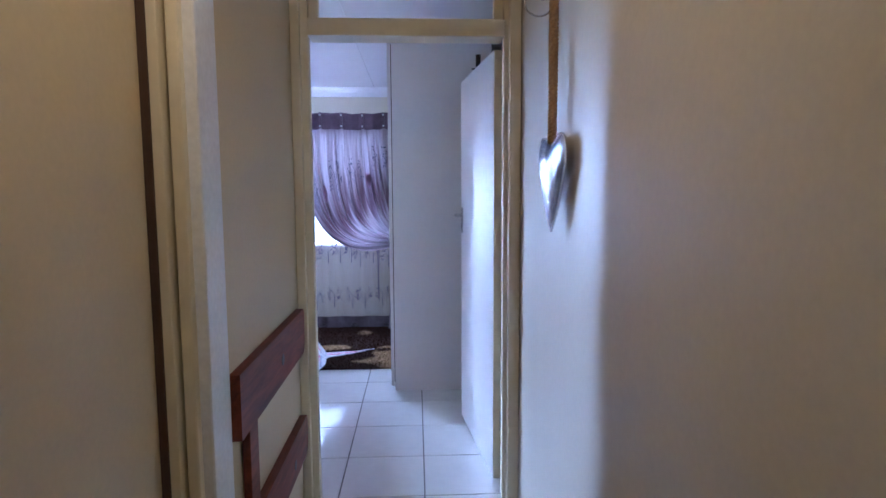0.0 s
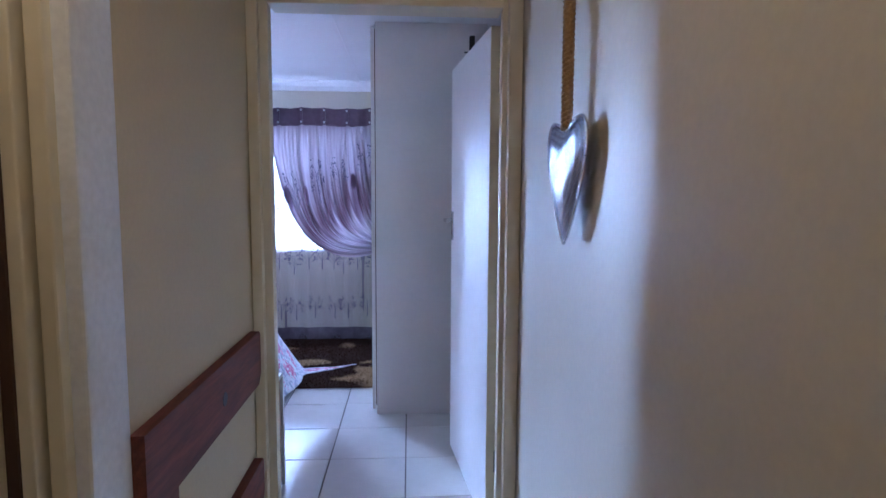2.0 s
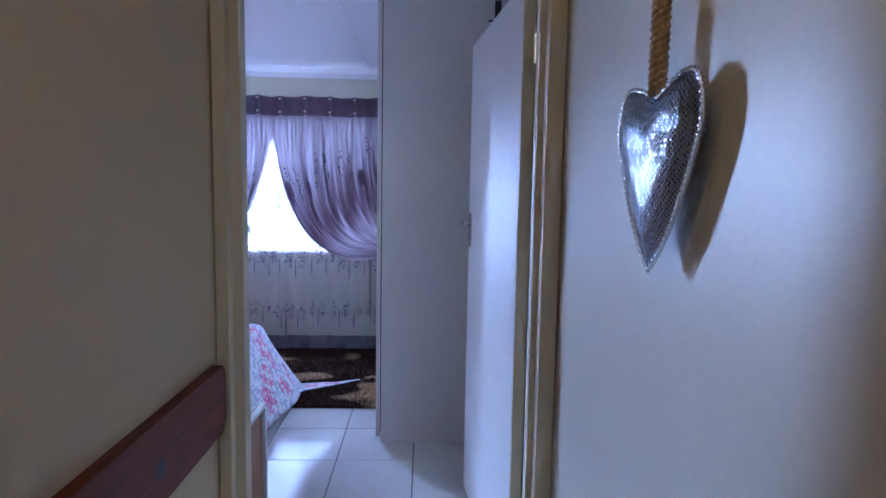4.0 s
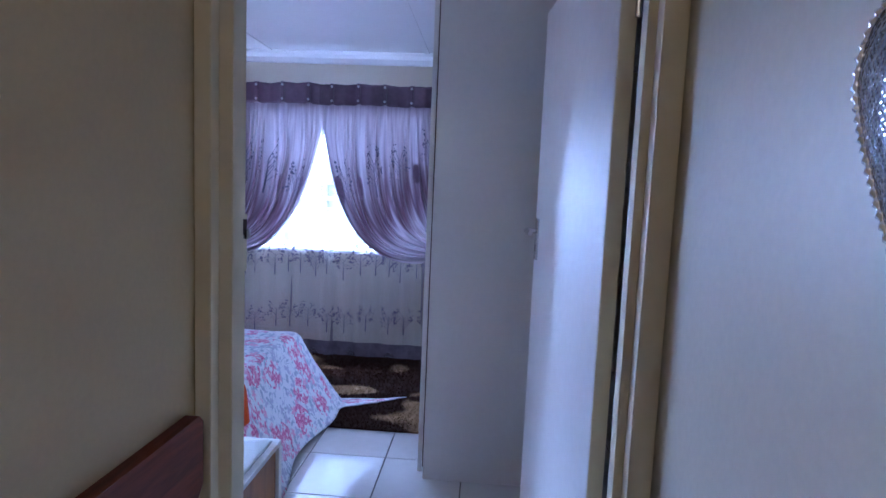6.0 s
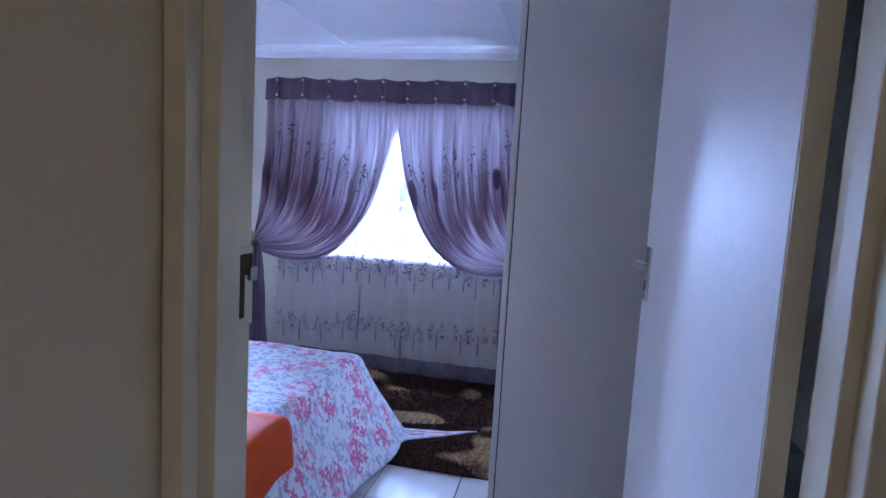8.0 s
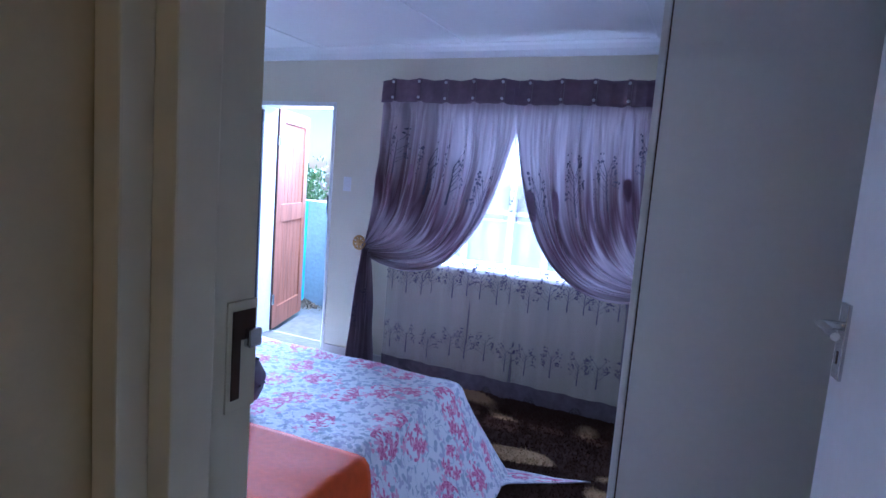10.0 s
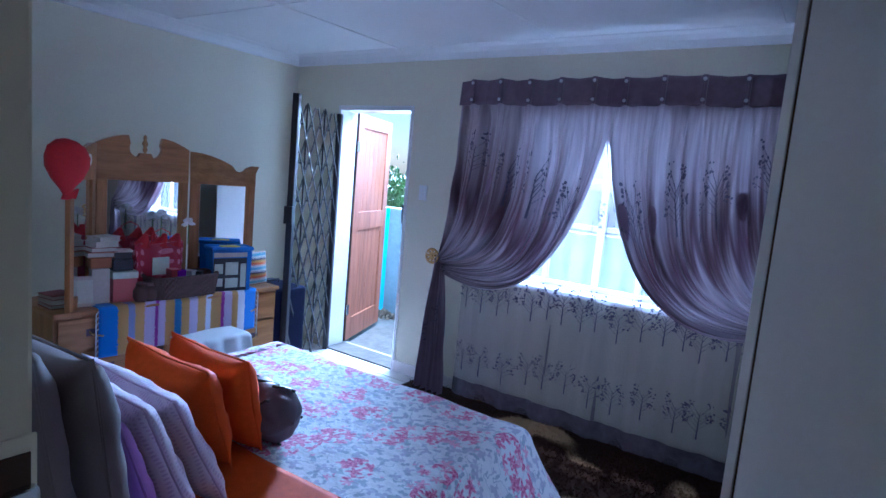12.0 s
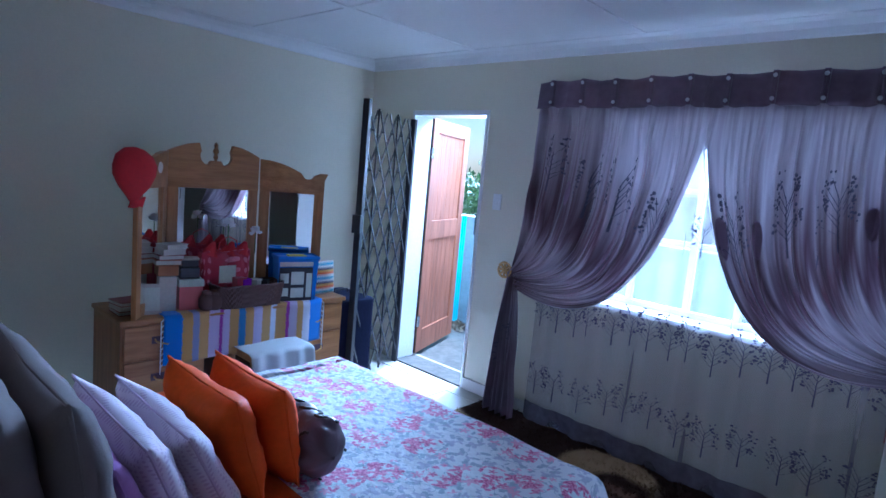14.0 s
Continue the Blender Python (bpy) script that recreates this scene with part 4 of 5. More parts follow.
part("rim", tube(edge, lambda s: 0.0036 + 0.0016 * math.cos(80 * math.pi * 2 * s), 6, closed=True), M_CHROME, t, "bright twisted wire rim", smooth=True)
part("loop", tube([(0, 0.012 * math.cos(k * 0.52), 0.252 + 0.014 * math.sin(k * 0.52)) for k in range(12)], 0.0016, 6, closed=True), M_CHROME, t)
b = None
for k in range(3):
    pts = [(0.0065 * math.cos(z * 190 + k * 2.09), 0.0065 * math.sin(z * 190 + k * 2.09), 0.262 + z) for z in [i * 0.004 for i in range(165)]]
    b = tube(pts, 0.0088, 6, bm=b)
part("rope", b, M_ROPE, t, "braided brown jute rope", smooth=True)
for dy, dz, r in ((-0.044, 0.665, 0.042), (-0.03, 0.70, 0.03)):
    part("ring", tube([(dy + r * math.cos(k * 0.314), 0.004, dz + r * math.sin(k * 0.314)) for k in range(20)], 0.0028, 6, closed=True), M_CHROME, t, smooth=True)
part("wall_hook", tube([(0.042, 0, 0.90), (0.0, 0, 0.90), (-0.012, 0, 0.89), (-0.012, 0, 0.91)], 0.004), M_CHROME, t)

# ---- the outer door, gate and balcony ----
t = thing("door_frame", "white painted frame of the outer doorway", "door frame", kind="structure")
part("jamb", box(-3.36, -3.335, 5.80, 6.0, 0, 2.0, 0.003), M_WHITE, t)
part("jamb", box(-2.625, -2.60, 5.80, 6.0, 0, 2.0, 0.003), M_WHITE, t)
part("head", box(-3.335, -2.625, 5.80, 6.0, 1.965, 2.0, 0.003), M_WHITE, t)
part("threshold", box(-3.335, -2.625, 5.80, 6.02, -0.015, 0.012, 0.003), M_CONC, t)
part("lock_keep", box(-2.64, -2.624, 5.80, 5.87, 1.13, 1.28, 0.003), M_BLACK, t, "black steel lock keep")

t = thing("door_3", "red-brown wooden panel door standing open outwards", "door", kind="structure", at=(-3.345, 6.01, 0))
t.rotation_euler = (0, 0, radians(20))
part("stile", box(-0.02, 0.02, 0.0, 0.11, 0.02, 1.97, 0.004), M_MERANTI, t)
part("stile", box(-0.02, 0.02, 0.69, 0.80, 0.02, 1.97, 0.004), M_MERANTI, t)
for z0, z1 in ((0.02, 0.21), (0.98, 1.14), (1.86, 1.97)):
    part("rail", box(-0.0195, 0.0195, 0.11, 0.69, z0, z1, 0.004), M_MERANTI, t)
for z0, z1 in ((0.21, 0.98), (1.14, 1.86)):
    for k in range(6):
        y0 = 0.11 + 0.58 * k / 6
        part("panel_board", box(-0.008, 0.008, y0, y0 + 0.0955, z0, z1, 0.003), M_MERANTI, t)
# hinge-side gap, its shade put in as a dark strip
part("edge_strip", box(-0.021, 0.021, -0.006, 0.0, 0.02, 1.97), M_GAP_SHADE, t)
for z in (0.25, 1.65):
    part("hinge", box(0.018, 0.026, -0.01, 0.03, z, z + 0.09, 0.002), M_CHROME, t)


def security_gate():
    t = thing("security_gate", "black folding steel lattice security gate pushed open", "gate", at=(-3.325, 5.79, 0.0))
    L = 0.80
    t.rotation_euler = (0, 0, math.atan2(5.04 - 5.79, -3.0 + 3.325))
    part("post", box(L - 0.03, L + 0.012, -0.022, 0.022, 0.0, 1.97, 0.004), M_BLACK, t)
    part("post", box(-0.012, 0.03, -0.02, 0.02, 0.0, 1.93, 0.004), M_BLACK, t)
    n = 5
    step = (L - 0.03) / n
    for k in (2, 4):
        part("upright", box(k * step - 0.006, k * step + 0.006, -0.006, 0.006, 0.03, 1.93, 0.002), M_BLACK, t)
    rows, dz = 7, 0.265
    for k in range(n):
        for r in range(rows):
            z = 0.06 + r * dz
            for s in (1, -1):
                za, zb = (z, z + dz) if s > 0 else (z + dz, z)
                d = Vector((step, 0, zb - za))
                b = box(-d.length / 2, d.length / 2, -0.003, 0.003, -0.0095, 0.0095, 0.001, seg=1)
                m = Matrix.Translation((k * step + step / 2, 0.010 * s, (za + zb) / 2)) @ d.to_track_quat("X", "Z").to_matrix().to_4x4()
                bmesh.ops.transform(b, matrix=m, verts=b.verts)
                part("lattice_bar", b, M_BLACK, t)
        for r in range(rows):
            z = 0.06 + (r + 0.5) * dz
            part("rivet", cyl((k * step + step / 2, -0.016, z), (k * step + step / 2, 0.016, z), 0.007, seg=8), M_BLACK, t)
    part("lock_box", box(L + 0.0, L + 0.035, -0.03, 0.03, 1.10, 1.22, 0.004), M_BLACK, t)


security_gate()
t = thing("light_switch", "white plastic light switch on the wall", "light switch", at=(-2.46, 5.81, 1.38))
part("plate", box(-0.035, 0.035, -0.008, 0.0, -0.055, 0.055, 0.003), M_WHITE, t)
part("rocker", box(-0.010, 0.010, -0.012, -0.008, -0.018, 0.018, 0.002), M_WHITE, t)

structure("balcony_floor", box(-4.1, -0.2, 6.02, 7.4, -0.18, -0.02), M_CONC, "stained wet concrete balcony floor")
structure("wall_balcony_side", box(-4.05, -3.90, 6.02, 7.2, -0.02, 1.13, 0.01), M_TURQ, "turquoise painted balcony wall")
structure("wall_balcony_front", box(-4.05, -0.2, 7.2, 7.35, -0.02, 1.13, 0.01), M_GREY, "weathered grey plaster balcony parapet")
structure("ground", box(-400, 400, 7.4, 700, -0.6, -0.2), M_GROUND, "dry ground beyond the balcony")
t = thing("leaf_litter", "heap of dry leaves and rags in the balcony corner", "debris", at=(-3.76, 7.06, -0.02))
b = bmesh.new()
rnd = random.Random(3)
for _ in range(160):
    r, a = abs(rnd.gauss(0, 0.07)), rnd.uniform(0, 6.28)
    c = Vector((r * math.cos(a) * 1.4, r * math.sin(a), max(0.004, 0.09 - r * 0.7) * rnd.random()))
    m = Matrix.Translation(c) @ Euler((rnd.uniform(0, 3), rnd.uniform(0, 3), rnd.uniform(0, 3))).to_matrix().to_4x4()
    b.faces.new([b.verts.new(m @ Vector(p)) for p in ((-0.03, 0, 0), (0, -0.014, 0.004), (0.034, 0, 0), (0, 0.014, 0.005))])
tagged(part("litter", b, M_BARK, t), kind="stuff")


def tree(x, y, h, seed):
    rnd = random.Random(seed)
    t = thing("tree", "small leafy green tree beyond the balcony wall", "tree", at=(x, y, -0.2))
    b = tube([(0, 0, 0), (0.05, 0.02, h * 0.3), (0.0, 0.06, h * 0.55), (0.08, 0.0, h * 0.8)], lambda s: 0.09 * (1 - 0.75 * s), 8)
    tips = []
    for k in range(9):
        a = k * 2.4
        p = Vector((0.02, 0.03, h * (0.35 + 0.05 * k)))
        q = p + Vector((math.cos(a), math.sin(a), 0.7)) * h * rnd.uniform(0.18, 0.3)
        tube([p, (p + q) / 2 + Vector((0, 0, 0.08)), q], lambda s: 0.03 * (1 - 0.7 * s), 6, bm=b)
        tips += [q, (p + q) / 2]
    part("trunk", b, M_BARK, t)
    b = bmesh.new()
    for _ in range(2600):
        c = rnd.choice(tips) + Vector((rnd.gauss(0, 0.2), rnd.gauss(0, 0.2), rnd.gauss(0, 0.16)))
        m = Matrix.Translation(c) @ Euler((rnd.uniform(0, 6), rnd.uniform(0, 6), rnd.uniform(0, 6))).to_matrix().to_4x4()
        b.faces.new([b.verts.new(m @ Vector(p)) for p in ((-0.06, 0, 0), (0, -0.025, 0.01), (0.06, 0, 0), (0, 0.025, 0.01))])
    tagged(part("crown", b, M_LEAF, t), kind="stuff")


tree(-6.75, 10.2, 1.75, 1)

# ---- dresser ----
ORIGIN = Vector((0, 0.045, 0))
DX, DY0, DY1, DZ = -3.0, 3.58, 4.93, 0.68
t = thing("dresser", "light oak dressing table with carved three-part mirror", "dresser")
part("tabletop", box(-3.43, DX + 0.01, DY0 - 0.01, DY1 + 0.01, DZ - 0.025, DZ, 0.006), M_PINE, t)
for y0, y1 in ((DY0, DY0 + 0.43), (DY1 - 0.43, DY1)):
    part("pedestal", box(-3.42, DX - 0.015, y0, y1, 0.0, DZ - 0.026, 0.003), M_PINEZ, t)
    for z0, z1 in ((0.47, 0.64), (0.26, 0.455), (0.05, 0.245)):
        d = part("drawer", box(DX - 0.016, DX - 0.002, y0 + 0.015, y1 - 0.015, z0, z1, 0.005), M_PINE, t)
        yc, zc = (y0 + y1) / 2, (z0 + z1) / 2
        h = part("handle", tube([(DX - 0.002, yc - 0.055, zc + 0.012), (DX + 0.015, yc - 0.05, zc), (DX + 0.02, yc, zc - 0.016), (DX + 0.015, yc + 0.05, zc), (DX - 0.002, yc + 0.055, zc + 0.012)], 0.005), M_GOLD, d, "aged brass drop handle")
        part("backplate", box(DX - 0.003, DX + 0.001, yc - 0.07, yc + 0.07, zc - 0.012, zc + 0.026, 0.001), M_BOLST, d)
# back of the knee recess, darkened in colour for the shade there
part("knee_shade_panel", box(-3.41, -3.39, DY0 + 0.43, DY1 - 0.43, 0.05, DZ - 0.026), M_GAP_SHADE, t)


def mirror_panel(parent, y0, y1, z0, outline, m, medal=None):
    """A framed mirror with a shaped crest, in its own upright plane, placed by m."""
    zt = z0 + 0.68
    fr = 0.06

    def placed(b):
        bmesh.ops.transform(b, matrix=m, verts=b.verts)
        return b
    p = part("mirror_frame", placed(box(-0.012, 0.012, y0, y0 + fr, z0, zt, 0.004)), M_PINEZ, parent)
    part("stile", placed(box(-0.012, 0.012, y1 - fr, y1, z0, zt, 0.004)), M_PINEZ, p)
    part("crest", placed(prism([(y0, zt - 0.03)] + outline + [(y1, zt - 0.03)], -0.0125, 0.0125)), M_PINE, p)
    part("bottom_rail", placed(box(-0.0118, 0.0118, y0 + fr, y1 - fr, z0, z0 + 0.06, 0.003)), M_PINE, p)
    part("mirror_glass", placed(box(-0.004, 0.004, y0 + fr, y1 - fr, z0 + 0.06, zt - 0.03)), M_MIRROR, p, "clear mirror glass")
    if medal:
        b = cyl((0.0126, medal[0], medal[1]), (0.016, medal[0], medal[1]), 0.03, seg=20)
        part("medallion", placed(b), M_WHITE, p, "round white crest opening")
    return p


def arc(cy, cz, r, a0, a1, n=9):
    return [(cy + r * math.cos(radians(a0 + (a1 - a0) * i / n)), cz + r * math.sin(radians(a0 + (a1 - a0) * i / n))) for i in range(n + 1)]


ZM = DZ
zt = ZM + 0.68
h = 0.27
crest = [(-h, zt + 0.17)] + [(-h + 0.17 * s, zt + 0.17 + 0.055 * math.sin(s * 1.5)) for s in (0.3, 0.6, 0.9, 1.0)] + arc(-0.045, zt + 0.155, 0.05, 150, 270) + [(-0.03, zt + 0.13), (0.03, zt + 0.13)] + arc(0.045, zt + 0.155, 0.05, 270, 390) + [(h - 0.17 * s, zt + 0.17 + 0.055 * math.sin(s * 1.5)) for s in (1.0, 0.9, 0.6, 0.3)] + [(h, zt + 0.17)]
p = mirror_panel(t, -h, h, ZM, crest, Matrix.Translation((-3.30, 4.165, 0)))
b = lathe([(0.006, 0.0), (0.014, 0.02), (0.008, 0.035), (0.018, 0.055), (0.008, 0.075), (0.012, 0.09), (0.003, 0.105)], (-3.30, 4.165, zt + 0.13), 14)
part("finial", b, M_PINEZ, p, "turned wooden finial", smooth=True)
w = 0.40
wing = [(0.0, zt + 0.165)] + [(w * 0.62 * s, zt + 0.165 - 0.065 * s * s) for s in (0.25, 0.5, 0.75, 1.0)] + arc(w * 0.74, zt + 0.10, 0.038, 200, 340, 8) + [(w * 0.93, zt + 0.105), (w + 0.02, zt + 0.105), (w, zt + 0.06)]
m = Matrix.Translation((-3.295, 4.445, 0)) @ Euler((0, 0, radians(-24))).to_matrix().to_4x4()
mirror_panel(t, 0.005, w, ZM, wing, m)
wingl = [(-y, z) for y, z in reversed(wing)]
m = Matrix.Translation((-3.295, 3.885, 0)) @ Euler((0, 0, radians(50))).to_matrix().to_4x4()
mirror_panel(t, -w, -0.005, ZM, wingl, m, (-w * 0.30, zt + 0.075))

# ---- things on the dresser ----
STRIPES = [(0.0, (0.02, 0.16, 0.55)), (0.09, (0.46, 0.25, 0.07)), (0.15, (0.20, 0.22, 0.42)), (0.19, (0.48, 0.27, 0.09)), (0.25, (0.50, 0.40, 0.60)), (0.31, (0.30, 0.03, 0.30)), (0.33, (0.50, 0.40, 0.60)), (0.37, (0.48, 0.27, 0.09)), (0.42, (0.05, 0.20, 0.45)), (0.46, (0.48, 0.27, 0.09)), (0.51, (0.48, 0.40, 0.60)), (0.57, (0.48, 0.27, 0.09)), (0.63, (0.60, 0.62, 0.75)), (0.67, (0.48, 0.27, 0.09)), (0.74, (0.32, 0.03, 0.32)), (0.76, (0.50, 0.42, 0.60)), (0.81, (0.50, 0.29, 0.10)), (0.85, (0.62, 0.62, 0.72)), (0.90, (0.02, 0.16, 0.55))]
M_STRIPE = striped_cloth("woven_stripes", STRIPES)
M_CHEV = striped_cloth("chevron_weave", [(0.0, (0.75, 0.72, 0.66)), (0.16, (0.10, 0.42, 0.55)), (0.34, (0.75, 0.72, 0.66)), (0.5, (0.75, 0.15, 0.04)), (0.68, (0.75, 0.40, 0.08)), (0.84, (0.05, 0.06, 0.10))], zig=14.0, along=1, repeat=2.4)


def dresser_cloth(u, v):
    y = 3.775 + 0.97 * u
    e = v * 0.56
    if e < 0.30:
        return Vector((DX - 0.285 + e, y, DZ + 0.004))
    e -= 0.30
    return Vector((DX + 0.016 + 0.012 * math.sin(16 * u), y, DZ + 0.003 - e))


t = thing("table_runner", "striped woven runner with white fringe on the dresser", "table runner")
part("cloth", sheet(dresser_cloth, 60, 30, thick=0.003, uv=lambda u, v: (u, v)), M_STRIPE, t, smooth=True)
for side in (0, 1):
    y = 3.775 + 0.97 * side
    for k in range(9):
        z = DZ - 0.01 - 0.03 * k
        s = -1 if side == 0 else 1
        part("fringe", tube([(DX + 0.018, y, z), (DX + 0.02, y + s * 0.012, z - 0.012), (DX + 0.02, y + s * 0.014, z - 0.05)], 0.003, 5), M_WHITE, t)

t = thing("lace_cloth", "white lace cloth hanging over a stool seat", "cloth")
part("cloth", sheet(lambda u, v: Vector((-2.80 + 0.06 * v + (0.01 * math.sin(20 * u)), 4.16 + 0.40 * u, 0.465 - 0.25 * max(0, v - 0.3) + 0.012 * math.sin(11 * u) * v)) if v > 0.3 else Vector((-3.0 + 0.2 * v / 0.3, 4.16 + 0.40 * u, 0.465)), 30, 24, thick=0.003), M_LACE, t, smooth=True)
t = thing("stool", "dark wooden dressing stool under a lace cloth", "stool", at=(-2.95, 4.36, 0))
part("seat", box(-0.17, 0.16, -0.18, 0.18, 0.41, 0.46, 0.01), M_PINE, t)
for sx in (-0.14, 0.13):
    for sy in (-0.15, 0.15):
        part("leg", cyl((sx, sy, 0), (sx, sy, 0.41), 0.016, 0.02), M_PINEZ, t)


def simple_box(name, label, category, x, y, z, w, d, hgt, colors, rz=0.0, lid=None):
    """A carton: body and lid; w runs along y, d along x."""
    t = thing(name, label, category, at=(x, y, z))
    t.rotation_euler = (0, 0, radians(rz))
    split = hgt * (0.78 if lid else 1.0)
    part("body", box(-d / 2, d / 2, -w / 2, w / 2, 0.001, split, 0.003), colors, t)
    if lid:
        part("lid", box(-d / 2 - 0.004, d / 2 + 0.004, -w / 2 - 0.004, w / 2 + 0.004, split, hgt, 0.003), lid, t)
    return t


def flat(name, c, rough=0.6):
    return mat(name, c, rough, vary=0.10, big=8)


M_CREAM, M_BOOKR, M_BOOKB = flat("cream_paper", (0.48, 0.44, 0.39)), flat("maroon_cover", (0.22, 0.05, 0.06)), flat("brown_cover", (0.33, 0.13, 0.05))
M_BLACKB, M_CANE, M_REDF, M_PINKG = flat("black_card", (0.015, 0.015, 0.022), 0.4), flat("dark_wicker", (0.10, 0.050, 0.042), 0.7), flat("red_felt", (0.50, 0.012, 0.02), 0.75), flat("pink_foil", (0.36, 0.025, 0.045), 0.3)
M_LBLUE, M_LID, M_FLORAL = flat("blue_bag", (0.02, 0.16, 0.55)), flat("pale_lid", (0.55, 0.58, 0.50)), dotted_cloth("rose_paper", (0.50, 0.46, 0.40), (0.55, 0.14, 0.14), 22)
ZT = DZ + 0.008
simple_box("carton", "tall white printed paper carton on the dresser", "carton", -3.10, 3.83, ZT, 0.085, 0.07, 0.185, M_CREAM, -12)
simple_box("gift_box", "rose-patterned gift box with pale lid", "gift box", -3.09, 3.945, ZT, 0.12, 0.10, 0.165, M_FLORAL, -10, M_LID)
simple_box("jewellery_box", "small black box stacked on a gift box", "box", -3.11, 3.945, ZT + 0.166, 0.10, 0.09, 0.06, M_BLACKB, -10)
simple_box("carton", "small black and white carton on a stack", "carton", -3.11, 3.95, ZT + 0.227, 0.085, 0.07, 0.05, M_BLACKB, -14, M_CREAM)
simple_box("tin", "orange brown box standing on a carton", "box", -3.12, 3.835, ZT + 0.186, 0.10, 0.09, 0.055, M_BOOKB, -8)


def book(x, y, z, w, d, hgt, material, rz, label):
    t = thing("book", label, "book", "stacked books", at=(x, y, z))
    t.rotation_euler = (0, 0, radians(rz))
    part("page_block", box(-d / 2 + 0.004, d / 2 - 0.006, -w / 2 + 0.004, w / 2 - 0.004, 0.002, hgt - 0.002), M_CREAM, t, "cream page block")
    part("cover", box(-d / 2, d / 2, -w / 2, w / 2, 0.0, 0.003, 0.0005), material, t)
    part("cover", box(-d / 2, d / 2, -w / 2, w / 2, hgt - 0.003, hgt, 0.0005), material, t)


zz = ZT + 0.242
for i, (hh, mm, lab) in enumerate(((0.028, M_BOOKB, "brown paperback book on a stack"), (0.025, M_BOOKR, "maroon book on a stack"), (0.03, M_CREAM, "cream book on a stack"), (0.024, M_CREAM, "white book topping a stack"))):
    book(-3.13, 3.84 + 0.008 * i, zz, 0.13, 0.10, hh, mm, -10 + 9 * i, lab)
    zz += hh + 0.001
for i in range(3):
    book(-3.16, 3.655, DZ + 0.001 + 0.023 * i, 0.12, 0.15 - 0.01 * i, 0.022, (M_BOOKR, M_CREAM, M_BOOKR)[i], 5 * i, "maroon and cream book lying on the dresser")
t = thing("greeting_card", "white card propped against the mirror", "card", at=(-3.06, 3.745, DZ + 0.001))
t.rotation_euler = (0, radians(-10), radians(-15))
part("sheet", box(-0.0015, 0.0015, -0.045, 0.045, 0, 0.16), M_CREAM, t)
part("printed_panel", box(0.0016, 0.0022, -0.036, 0.036, 0.02, 0.14), M_LID, t)

t = thing("gift_bag", "shiny pink foil gift bag with white tag", "gift bag", at=(-3.16, 4.175, ZT))
M_ROSEBAG = dotted_cloth("rose_foil", (0.40, 0.02, 0.05), (0.62, 0.20, 0.26), 16)


def bag_side(u, v):
    a = 2 * math.pi * u
    q = [math.copysign(abs(f) ** 0.3, f) for f in (math.cos(a), math.sin(a))]
    crush = 0.010 * noise.noise(Vector((q[0] * 3, q[1] * 5, v * 5)))
    return Vector((0.048 * q[0] * (1 - 0.25 * v) + crush, 0.138 * q[1] * (1 + 0.05 * v) + crush, 0.30 * v + 0.008 * v * math.sin(9 * a)))


part("bag", sheet(bag_side, 64, 14, thick=0.003, uv=lambda u, v: (u * 0.8, v * 0.3)), M_ROSEBAG, t, smooth=True)
part("base", box(-0.046, 0.046, -0.13, 0.13, 0.0, 0.004), M_PINKG, t)
part("handle", tube([(0.036, -0.06, 0.29), (0.038, -0.05, 0.36), (0.038, 0.0, 0.385), (0.038, 0.05, 0.36), (0.036, 0.06, 0.29)], 0.003, 6), M_REDF, t)
part("tag", box(0.051, 0.054, -0.055, 0.045, 0.12, 0.22, 0.001), M_LID, t, "pale paper tag")
for s in (-0.09, 0.02, 0.10):
    part("tissue", cyl((0, s, 0.28), (0.01, s + 0.02, 0.35), 0.05, 0.01, 9), M_REDF, t)
for y, z in ((4.16, 1.147), (4.328, 1.097)):
    t = thing("flower", "white artificial flower in the gift bag", "flower", "white flowers", at=(-3.10, y, z))
    b = bmesh.new()
    rnd = random.Random(int(y * 100))
    for k in range(46):
        a, e, r = k * 2.4, rnd.uniform(-0.4, 1.4), 0.042
        d = Vector((math.cos(a) * math.cos(e), math.sin(a) * math.cos(e), math.sin(e)))
        sd = d.orthogonal().normalized() * 0.010
        b.faces.new([b.verts.new(p) for p in (d * 0.006, d * r * 0.6 + sd, d * r, d * r * 0.6 - sd)])
    part("bloom", b, M_WHITE, t)
    part("stem", cyl((0, 0, -0.12), (0, 0, 0), 0.003), M_LEAF, t)

t = thing("basket", "dark brown woven oval basket of small things", "basket", at=(-3.05, 4.265, ZT))


def basket_side(u, v):
    a = 2 * math.pi * u
    r = 1 + 0.10 * v
    wv = 0.004 * math.sin(60 * math.pi * u) * (1 if int(v * 8) % 2 else -1)
    return Vector(((0.085 + wv) * r * math.copysign(abs(math.cos(a)) ** 0.4, math.cos(a)), (0.185 + wv) * r * math.copysign(abs(math.sin(a)) ** 0.4, math.sin(a)), 0.125 * v))


part("side", sheet(basket_side, 120, 8, thick=0.006), M_CANE, t)
part("rim", tube([basket_side(k / 40, 1.0) for k in range(40)], 0.006, 6, closed=True), M_CANE, t)
part("base", cyl((0, 0, 0.0), (0, 0, 0.006), 0.08), M_CANE, t)
M_GEM = flat("violet_wrap", (0.25, 0.02, 0.45), 0.25)
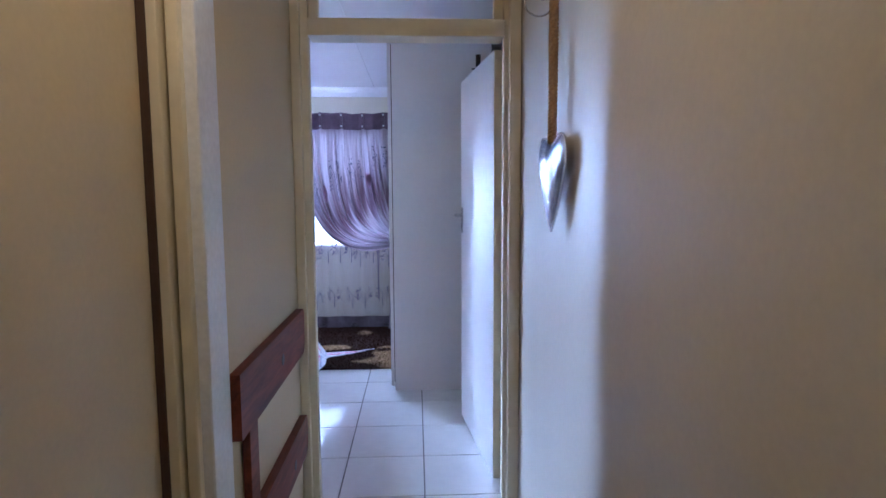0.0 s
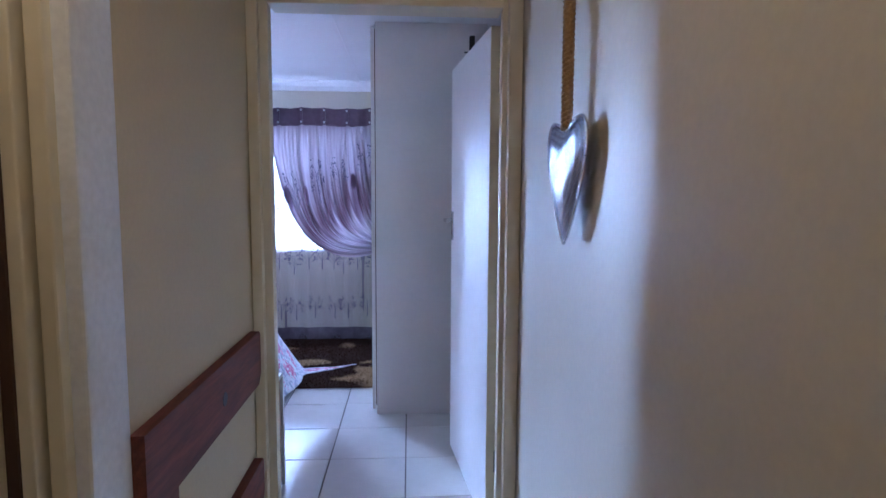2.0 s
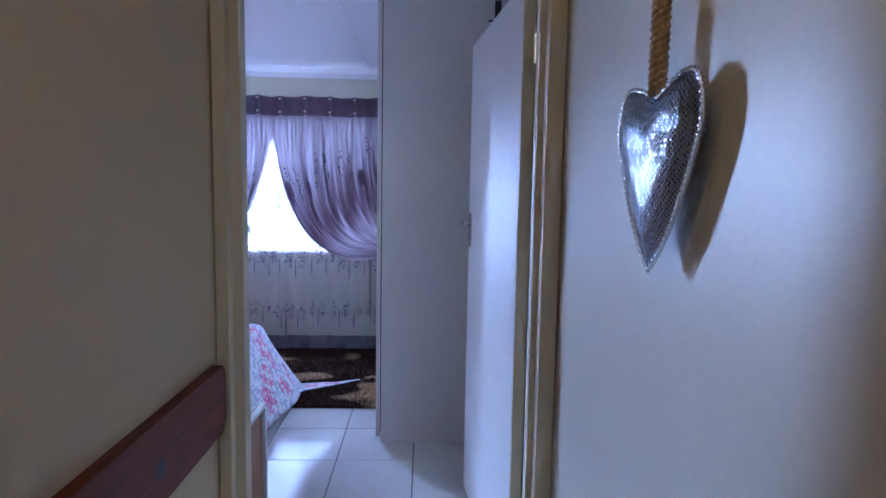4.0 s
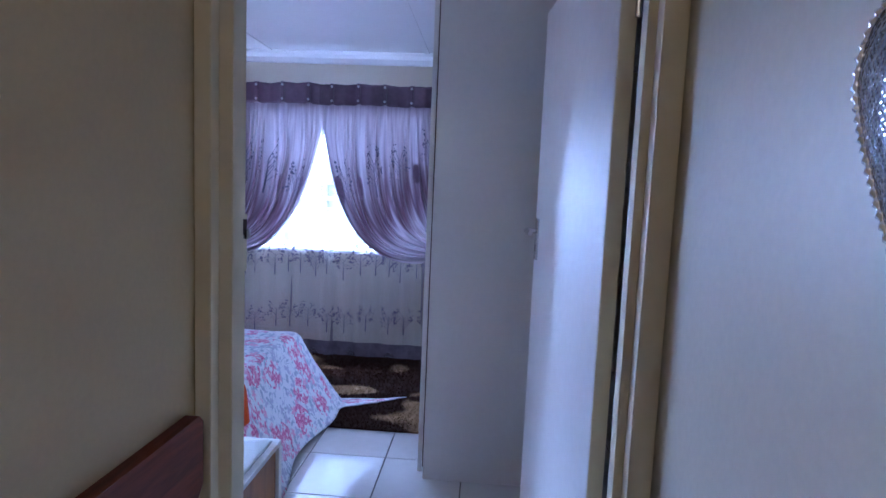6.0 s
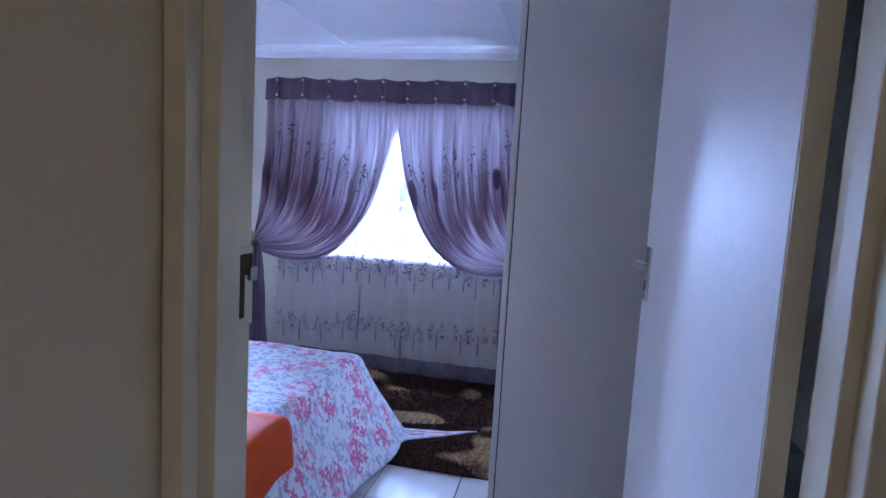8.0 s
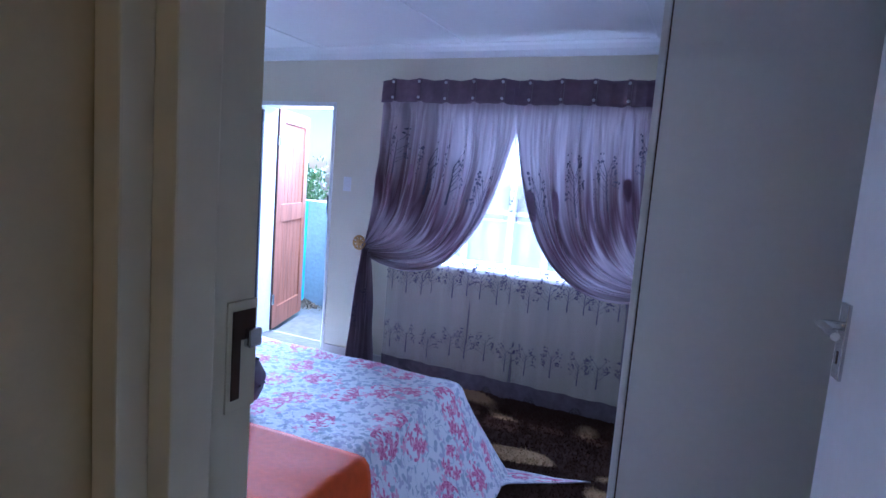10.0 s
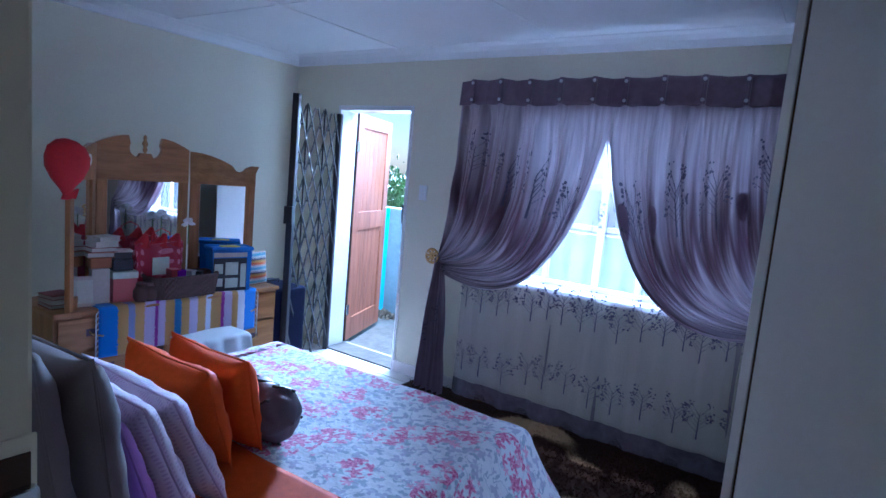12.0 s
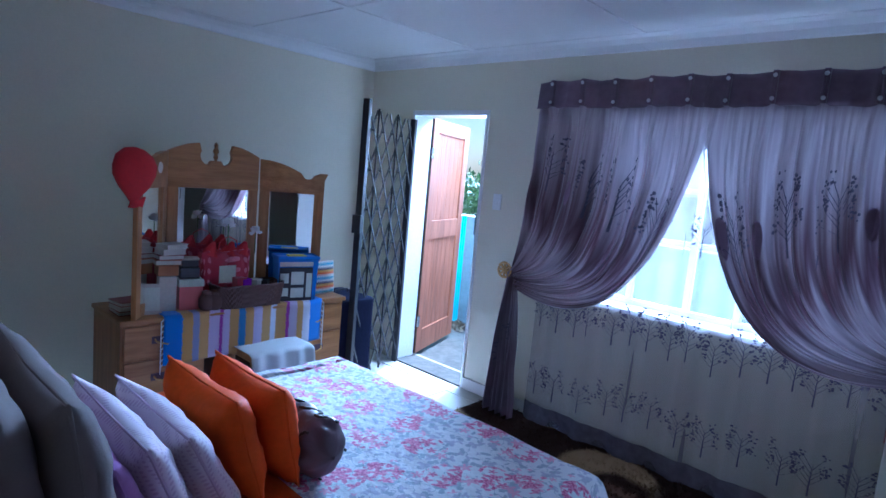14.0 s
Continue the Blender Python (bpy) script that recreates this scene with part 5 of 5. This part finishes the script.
for i, (dy, c, lab) in enumerate(((-0.03, M_PINKG, "red wrapped"), (0.0, M_GEM, "violet wrapped"), (0.07, M_CREAM, "cream folded"), (0.12, M_BLACKB, "black"))):
    simple_box("packet", lab + " small packet in the basket", "packet", -3.06, 4.25 + dy, ZT + 0.007, 0.06, 0.06, 0.15 - 0.008 * i, c, 15 * i)
for dy, r in ((4.035, 0.045), (3.99, 0.04)):
    t = thing("jar", "small dark rounded jar on the runner", "jar", at=(-3.02, dy + 0.02, ZT))
    part("body", lathe([(r * 0.7, 0.0), (r, 0.02), (r, 0.06), (r * 0.6, 0.085)], seg=18), M_CANE, t, smooth=True)
    part("lid", lathe([(r * 0.62, 0.085), (r * 0.62, 0.1), (r * 0.3, 0.108)], seg=18), M_CANE, t)

t = thing("photo_bag", "blue shopping bag with black photo panel", "bag", at=(-3.06, 4.585, ZT))
t.rotation_euler = (0, 0, radians(-14))
part("bag", prism([(-0.115, 0.0), (0.115, 0.0), (0.125, 0.265), (-0.125, 0.265)], -0.06, 0.06), M_LBLUE, t)
part("rim", tube([(0.062 * (1 if k < 2 else -1), 0.125 * (1 if k in (1, 2) else -1), 0.262) for k in range(4)], 0.012, 8, closed=True), M_LBLUE, t)
f = part("photo_panel", box(0.061, 0.066, -0.118, 0.09, 0.0, 0.205, 0.001), M_BLACKB, t, "black photo frame panel")
part("title_strip", box(0.0665, 0.0675, -0.118, 0.09, 0.212, 0.24), M_CREAM, t, "white title strip")
for y0, y1, z0, z1 in ((-0.045, 0.035, 0.10, 0.18), (-0.045, 0.035, 0.02, 0.08), (0.05, 0.085, 0.02, 0.17), (-0.112, -0.06, 0.11, 0.17), (-0.112, -0.06, 0.03, 0.08)):
    part("photo", box(0.0662, 0.0672, y0, y1, z0, z1), M_LID, f)
part("yellow_card", box(-0.04, 0.03, -0.05, 0.06, 0.2, 0.272, 0.004), flat("yellow_card", (0.65, 0.55, 0.05)), t)
t = thing("chevron_pouch", "orange and blue chevron woven pouch", "pouch", at=(-3.10, 4.835, ZT))
t.rotation_euler = (0, radians(-6), radians(8))
part("front", sheet(lambda u, v: Vector((0.03 * math.sin(math.pi * u) * math.sin(math.pi * v) + 0.01, -0.085 + 0.17 * u, 0.215 * v)), 16, 16, thick=0.012, uv=lambda u, v: (u, v)), M_CHEV, t, smooth=True)
part("back", box(-0.014, 0.0, -0.085, 0.085, 0.0, 0.212, 0.005), M_CREAM, t)

t = thing("felt_balloon", "red stuffed felt balloon hanging on the mirror", "decoration", at=(-2.93, 3.60, 1.40))
b = lathe([(0.008, -0.155), (0.028, -0.15), (0.02, -0.125), (0.035, -0.10), (0.075, -0.055), (0.103, 0.0), (0.108, 0.045), (0.09, 0.092), (0.05, 0.122), (0.012, 0.130)], seg=28)
for v in b.verts:
    v.co.x *= 0.6
    v.co.y *= 0.9
    v.co *= 1 + 0.05 * noise.noise(v.co * 14)
part("body", b, M_REDF, t, smooth=True)
part("tail", prism([(-0.01, -0.13), (0.05, -0.10), (0.035, -0.15)], -0.012, 0.012), M_REDF, t)

ORIGIN = Vector((0, 0, 0))
t = thing("suitcase", "dark navy fabric suitcase beside the dresser", "suitcase", at=(-3.28, 5.13, 0))
part("body", box(-0.14, 0.24, -0.17, 0.15, 0.03, 0.64, 0.03, seg=3), M_NAVY, t)
part("zip_band", box(-0.143, 0.243, -0.03, 0.0, 0.05, 0.62, 0.02), M_BLACK, t)
part("handle", tube([(0.04, -0.06, 0.635), (0.04, -0.055, 0.665), (0.04, 0.055, 0.665), (0.04, 0.06, 0.635)], 0.008), M_BLACK, t)
for y in (-0.12, 0.10):
    part("wheel", cyl((0.18, y - 0.012, 0.02), (0.18, y + 0.012, 0.02), 0.02), M_BLACK, t)

# ---- floor tiles ----
TX, TY, GAP = 0.396, 0.402, 0.006
tile_mesh = None
for i in range(-11, 5):
    for j in range(-12, 8):
        x0, y0 = 0.135 + i * TX, 2.857 + j * TY
        if x0 < -4.3 or x0 > 1.6 or y0 > 5.8 or (y0 + TY < 2.35 and not -0.6 < x0 + TX / 2 < 0.75) or y0 < -1.7:
            continue
        if tile_mesh is None:
            b = box(GAP / 2, TX - GAP / 2, GAP / 2, TY - GAP / 2, -0.008, 0.0, 0.0016, seg=1)
            ob = link_mesh("tile", b, M_TILE)
            tile_mesh = ob.data
        else:
            ob = new("tile", tile_mesh)
        ob.parent = floor
        ob.location = (x0, y0, 0.0)
